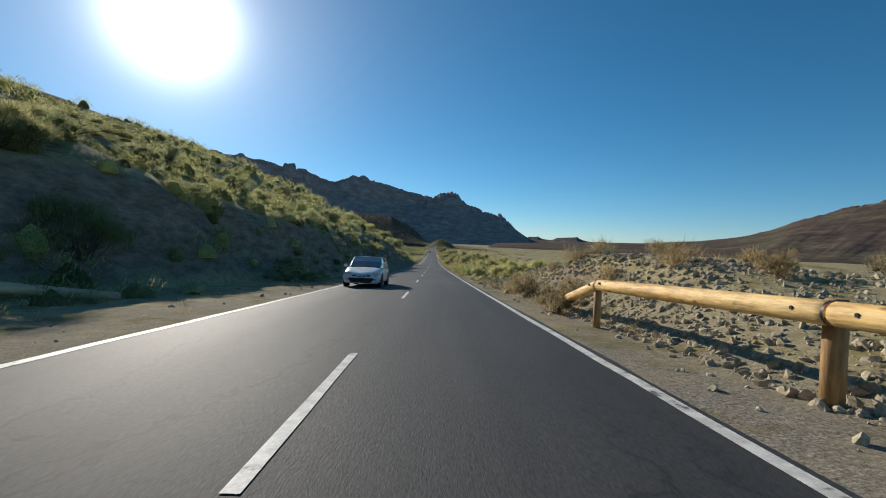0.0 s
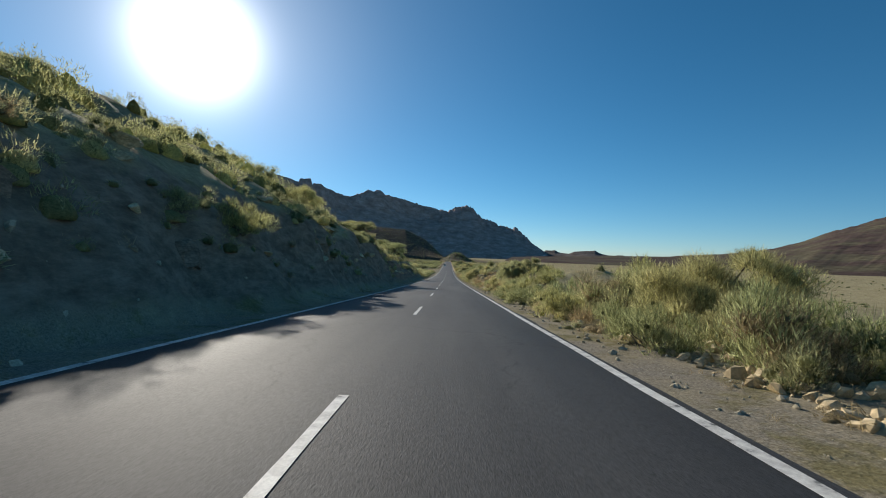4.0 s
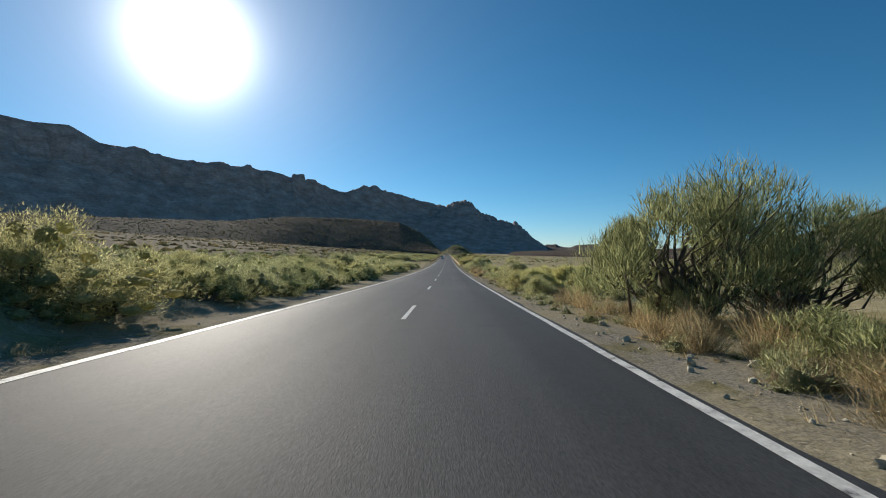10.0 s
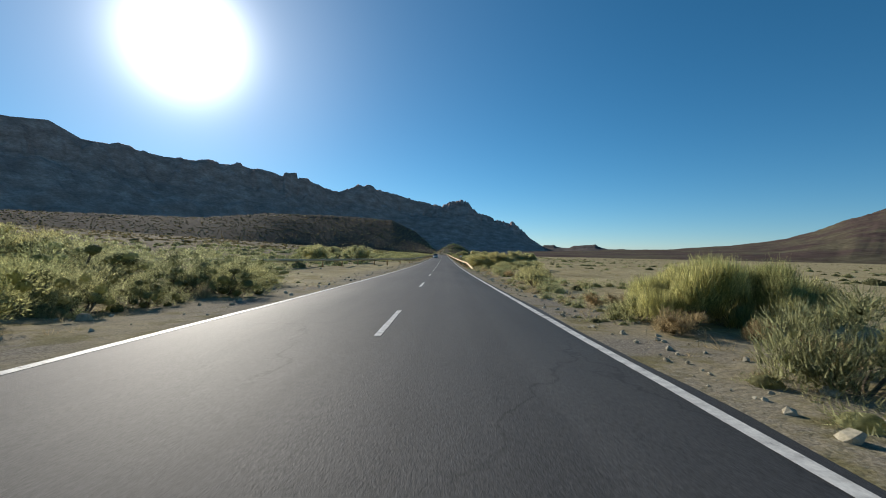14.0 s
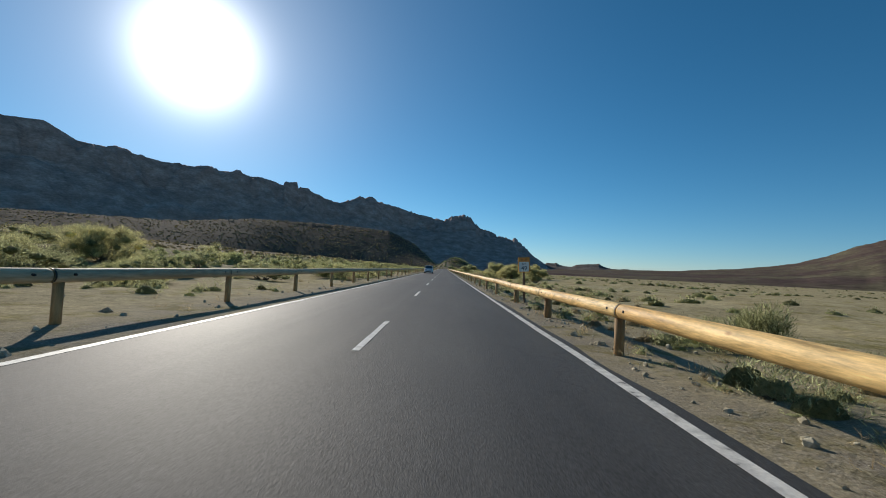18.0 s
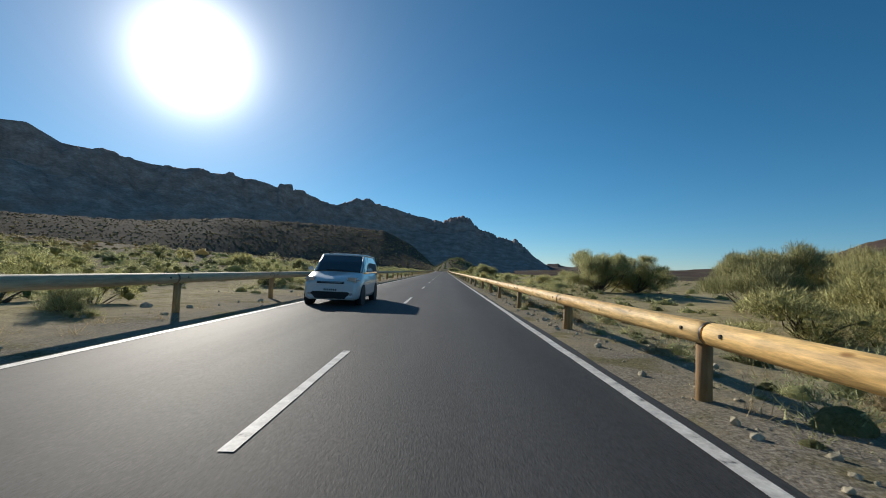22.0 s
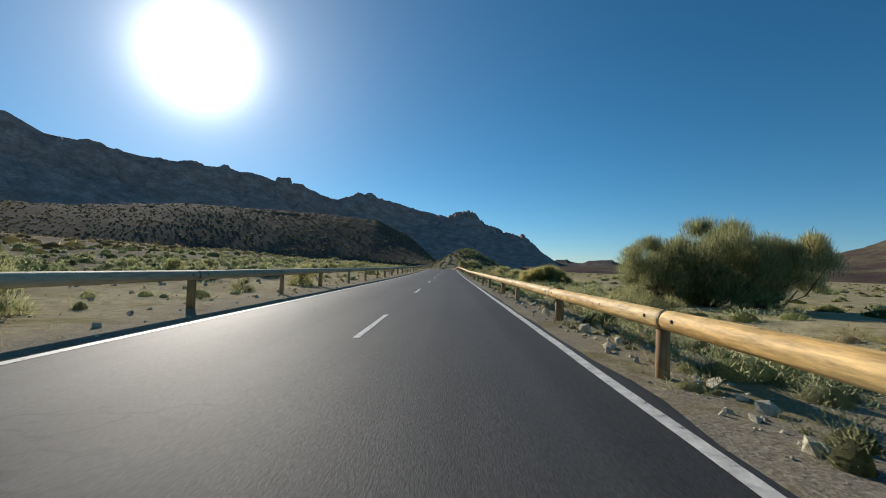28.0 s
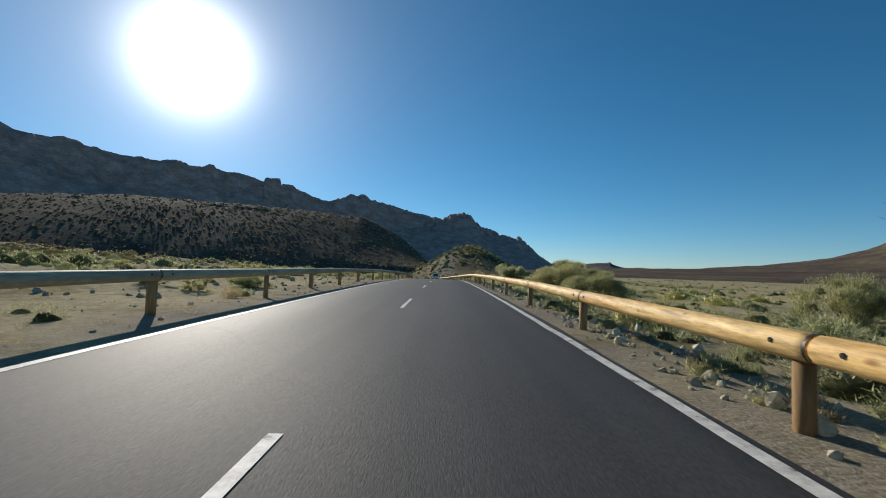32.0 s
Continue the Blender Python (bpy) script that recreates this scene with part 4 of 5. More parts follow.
# straw-coloured growth before the rock bank and on the heap of rubble
for models, x, y, w in ((DRY, 5.4, 131.0, 1.1), (STRAW, 5.7, 132.4, .9), (DRY, 5.8, 133.2, 1.3), (DRY, 5.5, 134.0, 1.1), (DRY, 5.9, 135.2, 1.2), (STRAW, 5.5, 130.0, .9), (DRY, 6.0, 132.2, 1.2), (DRY, 6.2, 134.4, 1.1), (STRAW, 6.0, 130.6, .9), (DRY, 7.5, 40.3, 1.7), (DRY, 8.3, 39.6, 1.4), (DRY, 8.0, 33.2, 1.4), (STRAW, 9.6, 36.5, 1.4), (STRAW, 11, 34, 1.4), (STRAW, 6.2, 37, .9), (DRY, 12.5, 38, 1.5), (DRY, 10.4, 41, 1.3), (STRAW, 9.0, 31, 1.0), (DRY, 7.0, 35.4, 1.0), (STRAW, 12, 31, 1.2), (DRY, 7.6, 44.5, 1.2)):
    plant(models, x, y, width=w, top=float(land_z(x, y) - road_z(y)) + .35 + .25 * w)
# tall broom along the top of the cutting
for k in range(34):
    y = rnd.uniform(30, 150)
    x = -9.5 - abs(rnd.gauss(0, 4.0))
    plant(BIG if rnd.random() < .6 else TREES, x, y, rnd.uniform(.5, .85), rnd.uniform(.8, 1.0))
# shrubs on the face of the cutting
for k in range(34):
    plant(SMALL if k % 3 else MED, rnd.uniform(-12, -6.4), rnd.uniform(60, 172), rnd.uniform(.6, 1.0), rnd.uniform(.8, 1.1))
# growth on the stony bank
for k in range(230):
    y = rnd.uniform(60, 200)
    x = 4.9 + abs(rnd.gauss(0, 1.5))
    kind = rnd.random()
    if (103 < y < 142 or 168 < y < 181) and kind > .34:
        continue
    plant(DRY if kind < .3 else SMALL if kind < .75 else MED, x, y, rnd.uniform(.7, 1.5), rnd.uniform(.8, 1.2))
# tall dry grass in front of the open brooms
for k in range(60):
    plant(DRY, rnd.uniform(4.9, 10), rnd.uniform(158, 181), rnd.uniform(1.0, 2.0), rnd.uniform(.8, 1.1))
# rounded shrubs close along the left verge, then the thicket behind them
for k in range(56):
    y = rnd.uniform(168, 264)
    x = -5.7 - abs(rnd.gauss(0, 1.3))
    plant(CUSHION, x, y, width=rnd.uniform(1.5, 2.8), top=float(land_z(x, y) - road_z(y)) + rnd.uniform(.8, 1.4))
for k in range(95):
    y = rnd.uniform(166, 263)
    x = -6.0 - abs(rnd.gauss(0, 5.0))
    plant(BIG if rnd.random() < .35 and x < -9 else CUSHION, x, y, width=rnd.uniform(2.0, 3.4) + (1.6 if x < -11 else 0), top=float(land_z(x, y) - road_z(y)) + rnd.uniform(.9, 1.7) + (.6 if x < -11 else 0))
# domes of broom on the gravelly flat behind the left rail
for k in range(140):
    y = rnd.uniform(330, 720)
    x = -8.0 - 26 * rnd.random() ** 1.2
    small = .55 if y > 545 else 1.0
    plant(BIG if rnd.random() < .25 * small else CUSHION, x, y, width=rnd.uniform(2.0, 4.4) * small, top=float(land_z(x, y) - road_z(y)) + rnd.uniform(.9, 1.9) * small)
for k in range(46):
    y = rnd.uniform(328, 500)
    x = -7.2 - 9 * rnd.random()
    plant(CUSHION, x, y, width=rnd.uniform(1.6, 3.2), top=float(land_z(x, y) - road_z(y)) + rnd.uniform(.8, 1.4))
# low growth along both verges
for k in range(330):
    y = rnd.uniform(44, 700)
    if rnd.random() < .66:
        x = 5.0 + abs(rnd.gauss(0, 2.0)) + (0.4 if y > 290 else 0)
    else:
        x = -5.8 - abs(rnd.gauss(0, 4.0)) - (8 if 258 < y < 330 else 0)
    kind = rnd.random()
    plant(DRY if kind < .26 else SMALL if kind < .82 else MED, x, y, rnd.uniform(.6, 1.3), rnd.uniform(.8, 1.15))


def scatter_stuff(name, label, category, mat, seed, places, sizes, tufts=70, per=4, length=.1, width=.0130, flat=.55, core=.5, spread=.45):
    """Many small shrubs at once, joined: too many to count."""
    rng = np.random.default_rng(seed)
    models = []
    for k in range(8):
        p, ax = dome_points(rng, tufts, 1.0, flat, 0, 11, .55)
        v, f = blades(rng, p - ax * length * .6, ax, per, length, width, spread, length * .3)
        if core:
            cv, cf = dome_core(rng, core, flat * core, tufts > 40)
            v, f = np.concatenate([v, cv]), np.concatenate([f, cf + len(v)])
        models.append((v, f))
    vs, fs, base = [], [], 0
    for (x, y, z), s in zip(places, sizes):
        a = rng.uniform(0, 6.28)
        v, f = models[rng.integers(8)]
        c, sn, st = s * math.cos(a), s * math.sin(a), rng.uniform(.85, 1.25)
        vs.append(np.stack([(v[:, 0] * c - v[:, 1] * sn) * st + x, v[:, 0] * sn + v[:, 1] * c + y, v[:, 2] * s * rng.uniform(.75, 1.15) + z - .07], 1))
        fs.append(f + base)
        base += len(v)
    ob = link_mesh(name, mesh_from(name, np.concatenate(vs), np.concatenate(fs), True), mat)
    return tagged(ob, label, category, kind="stuff")


def spots(seed, n, fx, fy, keep, clear=5.0):
    rng = np.random.default_rng(seed)
    x, y = fx(rng, n), fy(rng, n)
    ok = keep(x, y) & (np.abs(x - road_x(y)) > clear) & ~((x > 5.0) & (x < 9) & (y > 103) & (y < 142) & (rng.uniform(0, 1, n) < .75))
    x, y = x[ok], y[ok]
    return np.stack([x, y, land_z(x, y)], 1)


def rs(seed, p, a, b, power=1.6):
    return a + (b - a) * np.random.default_rng(seed).uniform(0, 1, len(p)) ** power


lay_by = lambda x, y: ~((x < 0) & (y > 264) & (y < 326) & (x > -13))
always = lambda x, y: y > -999
CHEAP = dict(tufts=14, per=2, length=.12, width=.045, core=.84)
MIDDLE = dict(tufts=40, per=3, length=.09, width=.023, core=.7)
DOTS = dict(tufts=16, per=2, length=.11, width=.045, core=.86)
# the verge behind the rail: low, dense and dry
P1 = spots(41, 1500, lambda r, n: 4.75 + np.abs(r.normal(0, 2.0, n)), lambda r, n: r.uniform(60, 735, n), lambda x, y: fnoise(x / 6, y / 6, 2, 87) > -.35, 4.75)
scatter_stuff("verge_shrubs", "low grey-green shrubs on the gravel behind the rail", "shrubs", M_BROOM_PALE, 42, P1, rs(43, P1, .4, 1.2))
P1 = spots(12, 1400, lambda r, n: 4.7 + 9 * r.uniform(0, 1, n) ** 2, lambda r, n: r.uniform(44, 740, n), lambda x, y: fnoise(x / 9, y / 9, 2, 47) > -.4, 4.8)
scatter_stuff("straw_shrubs", "straw-coloured rounded shrubs on the gravel beyond the verge", "shrubs", M_DRY, 13, P1, rs(22, P1, .35, 1.1))
P1 = spots(1, 900, lambda r, n: 5.6 + 9 * r.uniform(0, 1, n) ** 1.2, lambda r, n: r.uniform(50, 730, n), lambda x, y: fnoise(x / 14, y / 14, 2, 41) > -.35)
scatter_stuff("olive_verge_shrubs", "low olive shrubs beside the sandy plain", "shrubs", M_OLIVE, 3, P1, rs(2, P1, .5, 1.5))
# the plain
P1 = spots(10, 2300, lambda r, n: 13 + 45 * r.uniform(0, 1, n) ** 1.2, lambda r, n: r.uniform(50, 780, n), lambda x, y: fnoise(x / 18, y / 12, 2, 42) > -.1)
scatter_stuff("plain_shrubs", "low flat olive shrubs scattered over the sandy plain", "shrubs", M_OLIVE, 33, P1, rs(34, P1, .5, 2.0), flat=.4, **MIDDLE)
P1 = spots(64, 1900, lambda r, n: 13 + 110 * r.uniform(0, 1, n) ** 1.4, lambda r, n: r.uniform(540, 900, n), lambda x, y: fnoise(x / 20, y / 11, 2, 66) > -.2)
scatter_stuff("plain_drifts", "low rounded olive-green shrubs in drifts on the sandy plain", "shrubs", M_GREENBROOM, 65, P1, rs(67, P1, .7, 2.6), flat=.34, **MIDDLE)
P1 = spots(11, 8500, lambda r, n: 40 + 480 * r.uniform(0, 1, n) ** 1.5, lambda r, n: r.uniform(40, 1600, n), lambda x, y: fnoise(x / 40, y / 22, 3, 71) > .0)
scatter_stuff("far_plain_shrubs", "olive shrubs in drifts far out on the plain", "shrubs", M_OLIVE, 31, P1, rs(32, P1, .9, 3.0), flat=.33, **CHEAP)
# the hillside and cutting beside the first stretch
P2 = spots(4, 2200, lambda r, n: -9.5 - 38 * r.uniform(0, 1, n) ** 1.2, lambda r, n: r.uniform(20, 185, n), lambda x, y: fnoise(x / 12, y / 12, 2, 43) > -.6)
scatter_stuff("slope_shrubs", "dark green broom shrubs covering the hillside", "shrubs", M_BROOM, 5, P2, rs(6, P2, .9, 2.4), 130, 3, .085, .014, .75, .5)
P2 = spots(24, 1100, lambda r, n: -5.9 - 7 * r.uniform(0, 1, n), lambda r, n: r.uniform(26, 178, n), lambda x, y: fnoise(x / 4, y / 8, 2, 83) > -.15)
scatter_stuff("cutting_shrubs", "grey-green shrubs clinging to the road cutting", "shrubs", M_BROOM_PALE, 25, P2, rs(26, P2, .5, 1.8))
# the scrub on the left beyond the hillside
P2 = spots(27, 1700, lambda r, n: -5.9 - 10 * r.uniform(0, 1, n) ** 1.1, lambda r, n: r.uniform(175, 760, n), lambda x, y: lay_by(x, y) & (fnoise(x / 8, y / 8, 2, 44) > np.where(y > 545, .55, 0)))
scatter_stuff("left_verge_shrubs", "pale grey-green shrubs on the gravelly flat", "shrubs", M_BROOM_PALE, 28, P2, rs(29, P2, .5, 1.5), 110, 4, .07, .011, .6, .5)
P2 = spots(14, 4200, lambda r, n: -13 - 50 * r.uniform(0, 1, n) ** 1.2, lambda r, n: r.uniform(170, 800, n), lambda x, y: lay_by(x, y) & (fnoise(x / 25, y / 25, 2, 49) > -.5))
scatter_stuff("olive_shrubs", "rounded olive shrubs in drifts on the flat ground", "shrubs", M_BROOM, 15, P2, rs(16, P2, .8, 2.3), flat=.5, **MIDDLE)
P2 = spots(15, 2000, lambda r, n: -13 - 40 * r.uniform(0, 1, n) ** 1.2, lambda r, n: r.uniform(170, 800, n), lay_by)
scatter_stuff("pale_shrubs", "pale yellow-green shrubs among the olive ones", "shrubs", M_BROOM_PALE, 37, P2, rs(38, P2, .8, 2.4), flat=.5, **MIDDLE)
P2 = spots(17, 9000, lambda r, n: -45 - 330 * r.uniform(0, 1, n) ** 1.3, lambda r, n: r.uniform(150, 1050, n), lambda x, y: fnoise(x / 30, y / 30, 2, 73) > -.6)
scatter_stuff("far_slope_shrubs", "olive broom shrubs dotted over the rising ground", "shrubs", M_FARSCRUB, 35, P2, rs(36, P2, 1.2, 3.4), flat=.36, **DOTS)
P2 = spots(44, 1700, lambda r, n: r.uniform(-60, 110, n), lambda r, n: r.uniform(745, 960, n), always, 6.0)
scatter_stuff("bend_shrubs", "olive shrubs crowding the mound beside the bend", "shrubs", M_BROOM, 45, P2, rs(46, P2, .8, 2.8), **CHEAP)
P1 = spots(54, 1900, lambda r, n: 5.2 + 11 * r.uniform(0, 1, n) ** 1.3, lambda r, n: r.uniform(425, 690, n), lambda x, y: fnoise(x / 9, y / 9, 2, 98) > -.45)
scatter_stuff("rail_scrub", "continuous low olive scrub between the rail and the plain", "shrubs", M_OLIVE, 55, P1, rs(56, P1, .6, 1.7), flat=.48)
P1 = spots(51, 1500, lambda r, n: 4.35 + np.abs(r.normal(0, .75, n)), lambda r, n: r.uniform(50, 735, n), lambda x, y: fnoise(x / 4, y / 7, 2, 97) > -.2, 4.35)
scatter_stuff("edge_growth", "low grey-green weeds growing up to the asphalt", "shrubs", M_BROOM_PALE, 52, P1, rs(53, P1, .25, .8), 44, 4, .13, .013)
P2 = spots(57, 1100, lambda r, n: r.uniform(-25, 60, n), lambda r, n: r.uniform(775, 880, n), always, 6.0)
scatter_stuff("mound_shrubs", "dense olive broom on the slope of the mound", "shrubs", M_OLIVE, 58, P2, rs(59, P2, 1.0, 3.0), **CHEAP)
P3 = spots(7, 4200, lambda r, n: np.where(r.uniform(0, 1, n) < .64, 1, -1) * (4.35 + np.abs(r.normal(0, 1.7, n))), lambda r, n: r.uniform(20, 760, n), lay_by, 4.35)
scatter_stuff("verge_grass", "short dry grass and weeds along the verge", "dry grass", M_DRY, 9, P3, rs(8, P3, .25, .7), 8, 6, .34, .012, .6, 0)


# ---- hill scrub in the distance ----
def hill_scrub():
    """Places spread evenly over the faces of the hill."""
    rng = np.random.default_rng(61)
    hill = bpy.data.objects["hill_mid"].data
    co = np.empty(len(hill.vertices) * 3, np.float32)
    hill.vertices.foreach_get("co", co)
    co = co.reshape(-1, 3)
    quad = np.empty(len(hill.loops), np.int32)
    hill.loops.foreach_get("vertex_index", quad)
    quad = quad.reshape(-1, 4)
    c = co[quad]
    area = np.linalg.norm(np.cross(c[:, 2] - c[:, 0], c[:, 3] - c[:, 1]), axis=1)
    mid = c.mean(1)
    area *= (np.hypot(mid[:, 0], mid[:, 1] - 623) < 760) & (mid[:, 1] > 500)
    c = c[rng.choice(len(quad), 15000, p=area / area.sum())]
    u, v = rng.uniform(0, 1, (2, len(c), 1))
    return (c[:, 0] * (1 - u) + c[:, 1] * u) * (1 - v) + (c[:, 3] * (1 - u) + c[:, 2] * u) * v


P4 = hill_scrub()
scatter_stuff("hill_scrub", "rounded olive shrubs covering the hill", "shrubs", M_FARSCRUB, 62, P4, rs(63, P4, 1.2, 3.8, 2), flat=.42, **DOTS)


# ---- stones and rocks ----
def stone_mesh(name, seed, detail=1, flat=.7):
    bm = bmesh.new()
    bmesh.ops.create_icosphere(bm, subdivisions=detail, radius=.5)
    rng = random.Random(seed)
    cuts = [(Vector((rng.gauss(0, 1), rng.gauss(0, 1), rng.gauss(0, 1))).normalized(), rng.uniform(.2, .4)) for _ in range(11)]
    for v in bm.verts:
        for n, d in cuts:
            over = v.co.dot(n) - d
            if over > 0:
                v.co -= n * over
        v.co += v.co.normalized() * ((.10 if detail < 3 else .035) * noise.noise(v.co * 3.1 + Vector((seed, 0, 0))) + .04 * noise.noise(v.co * 8 + Vector((0, seed, 0))) + (.035 * noise.noise(v.co * 17) if detail > 2 else 0))
        v.co += Vector((rng.uniform(-.009, .009), rng.uniform(-.009, .009), rng.uniform(-.009, .009)))
        v.co.z *= flat
    me = bpy.data.meshes.new(name)
    bm.to_mesh(me)
    bm.free()
    return me


def stones_stuff(name, label, mat, seed, places, sizes, flat=.7):
    rng = np.random.default_rng(seed)
    models = []
    for k in range(12):
        me = stone_mesh("stone_model", seed * 10 + k, k // 6, flat)
        v = np.array([x.co[:] for x in me.vertices])
        f = np.array([p.vertices[:] for p in me.polygons])
        models.append((v, f))
        bpy.data.meshes.remove(me)
    vs, fs, base = [], [], 0
    for (x, y, z), s in zip(places, sizes):
        v, f = models[rng.integers(6) + (6 if s > .16 else 0)]
        q = Euler(rng.uniform(0, 6.28, 3) * (.25, .25, 1)).to_matrix()
        m = (v * s) @ np.array(q).T + (x, y, z + s * .06)
        vs.append(m)
        fs.append(f + base)
        base += len(v)
    ob = link_mesh(name, mesh_from(name, np.concatenate(vs), np.concatenate(fs)), mat)
    return tagged(ob, label, "stones", kind="stuff")


Q1 = spots(81, 17000, lambda r, n: 4.7 + np.abs(r.normal(0, 4.0, n)), lambda r, n: r.uniform(20, 59, n), lambda x, y: (x < 19))
stones_stuff("rubble", "grey-brown angular rubble heaped in a mound", M_RUBBLE, 8, Q1, rs(82, Q1, .045, .26, 2.8), .5)
Q2 = spots(83, 6500, lambda r, n: 5.0 + np.abs(r.normal(0, 2.0, n)), lambda r, n: r.uniform(60, 165, n), lambda x, y: x < 12)
stones_stuff("bank_stones", "tan stones and clods lying on the bank", M_ROCK, 9, Q2, rs(84, Q2, .05, .42, 2.4))
Q2 = spots(183, 9500, lambda r, n: 5.4 + np.abs(r.normal(0, 2.2, n)), lambda r, n: r.uniform(103, 142, n), lambda x, y: x < 12)
stones_stuff("bank_rubble", "pale tan broken rock covering the bank", M_ROCK, 13, Q2, rs(184, Q2, .08, .42, 1.8), .6)
Q3 = spots(85, 6500, lambda r, n: np.where(r.uniform(0, 1, n) < .62, 1, -1) * (4.1 + np.abs(r.normal(0, 1.5, n))), lambda r, n: r.uniform(20, 720, n), lambda x, y: np.abs(x) < 10, 4.05)
stones_stuff("verge_stones", "small grey stones on the gravel verge", M_GREYROCK, 10, Q3, rs(86, Q3, .025, .26, 3.2))
Q3 = spots(187, 5200, lambda r, n: 3.95 + np.abs(r.normal(0, .75, n)), lambda r, n: r.uniform(44, 700, n), lambda x, y: x < 6.5, 3.95)
stones_stuff("edge_gravel", "coarse grey gravel along the edge of the asphalt", M_GREYROCK, 14, Q3, rs(188, Q3, .03, .2, 2.6))
Q3 = spots(185, 700, lambda r, n: 4.3 + np.abs(r.normal(0, .8, n)), lambda r, n: r.uniform(505, 660, n), lambda x, y: x < 7, 4.2)
stones_stuff("rail_stones", "grey stones heaped under the guard rail", M_GREYROCK, 12, Q3, rs(186, Q3, .07, .42, 2.2))
Q4 = spots(87, 5200, lambda r, n: -6 - 60 * r.uniform(0, 1, n) ** 1.6, lambda r, n: np.where(r.uniform(0, 1, n) < .7, r.uniform(520, 740, n), r.uniform(20, 720, n)), lambda x, y: x < 0)
stones_stuff("slope_stones", "grey stones strewn over the gravelly flat and the slope", M_RUBBLE, 11, Q4, rs(88, Q4, .06, .5, 3.4), .5)

BOULDERS = [stone_mesh("boulder", 300 + k, 3 + (k < 2), .85) for k in range(5)]
rnd = random.Random(19)


def boulder(x, y, w, d, h, mat=None, sink=.25, label="angular tan boulder in the roadside bank"):
    ob = link_mesh("boulder", BOULDERS[rnd.randrange(5)], mat or M_ROCK)
    ob.matrix_basis = pose(x, y, float(land_z(x, y)) + h * (.42 - sink), rnd.uniform(-14, 14), rnd.uniform(-14, 14), rnd.uniform(0, 360)) @ Matrix.Diagonal((w, d, h * 1.2, 1))
    tagged(ob, label, "boulder", "boulders of the bank")


def rock_face(y0, y1, x, top, seed, label, side=1, mat=None):
    """A broken, nearly upright face of rock along the bank or, on the other side, the cutting."""
    n, m = int((y1 - y0) / .16), 20
    V, U = np.meshgrid(np.linspace(0, 1, m), np.linspace(0, 1, n), indexing="ij")
    Y = y0 + (y1 - y0) * U
    ends = np.clip(np.minimum(U, 1 - U) * 7, 0, 1) ** .6
    cell = np.floor(Y / .9 + .8 * vnoise(Y * .7, V * 3, seed)) * 3.7 + np.floor(V * 3.2 + .8 * vnoise(Y * .6, V * 2, seed + 1)) * 1.9
    block = .4 * vnoise(cell, cell * .37, seed + 2) + .2 * np.abs(vnoise(Y * 2.3 + V, V * 5 - Y, seed + 6))
    X = x + .9 * V ** 1.5 + block - .16 * fnoise(Y * 1.6, V * 4, 3, seed + 3) + 2.2 * np.clip((V - .86) / .14, 0, 1)
    Z = road_z(Y) - .3 + (top * (.86 + .2 * fnoise(Y * .4, Y * 0, 3, seed + 4)) * ends + .3) * np.minimum(V / .86, 1) + .1 * fnoise(Y * 2, V * 6, 2, seed + 5) * (V > .1)
    ob = link_mesh("rock_face", mesh_from("rock_face", np.stack([side * X, Y, Z], -1).reshape(-1, 3), grid_faces(m, n)), mat or M_ROCK)
    return tagged(ob, label, "rock outcrop", "boulders of the bank")


rock_face(103.5, 117.5, 6.1, 1.75, 401, "broken face of tan rock cut into the roadside bank")
rock_face(129.5, 141.5, 6.0, 1.75, 402, "pale broken rock face along the stony bank")
for k, (y0, y1, x, top) in enumerate([(52, 63, 6.9, 2.2), (64.5, 79, 6.3, 3.0), (80, 93, 6.5, 3.4), (95, 107, 6.3, 2.8), (113, 124, 6.4, 3.1), (129, 144, 6.4, 2.7), (146, 154, 6.7, 2.0), (158, 167, 6.6, 1.6)]):
    rock_face(y0, y1, x, top, 411 + 7 * k, "dark brown broken rock face of the road cutting", -1, M_CUTROCK)
# outcrops along the bank
for y0, y1, x0, x1, n, top in [(108, 117, 5.9, 8.4, 34, .8), (117, 120, 6.7, 8.6, 16, .62), (121, 127, 7.2, 9.0, 12, .5), (129, 141, 7.2, 9.4, 22, .5), (84, 97, 6.4, 9.0, 26, .8), (97, 100, 5.8, 7, 8, .6), (104, 109, 6.6, 8, 8, .8), (112, 116.5, 6.6, 7.8, 12, 1.0)]:
    for k in range(n):
        u = rnd.random()
        s = rnd.uniform(.35, 1.0) * top
        boulder(x0 + (x1 - x0) * u, rnd.uniform(y0, y1), s * rnd.uniform(.8, 1.3), s * rnd.uniform(.8, 1.3), s * rnd.uniform(.6, 1.0))
for k in range(16):
    s = rnd.uniform(.25, .45)
    boulder(rnd.uniform(5.6, 14), rnd.gauss(40, 9), s, s * 1.2, s * .7, M_RUBBLE, .2, "grey-brown angular rock in a heap of rubble")
for k in range(40):
    s = rnd.uniform(.3, .9)
    boulder(rnd.uniform(-9, -5.8), rnd.uniform(60, 190), s, s * 1.2, s * .7, M_GREYROCK, .2, "grey rock at the foot of the hillside")


def dead_bush(x, y, size, seed):
    rng = np.random.default_rng(seed)
    p, ax = dome_points(rng, 46, 2.0 * size, 1.0 * size, .1, 5, .7)
    thing = new("dead_shrub")
    tagged(thing, "bare dead shrub with grey twisted branches", "shrub")
    link_mesh("branchwork", limb_mesh(rng, p, .028 * size, .2), M_DEAD, thing)
    thing.location = (x, y, float(land_z(x, y)))


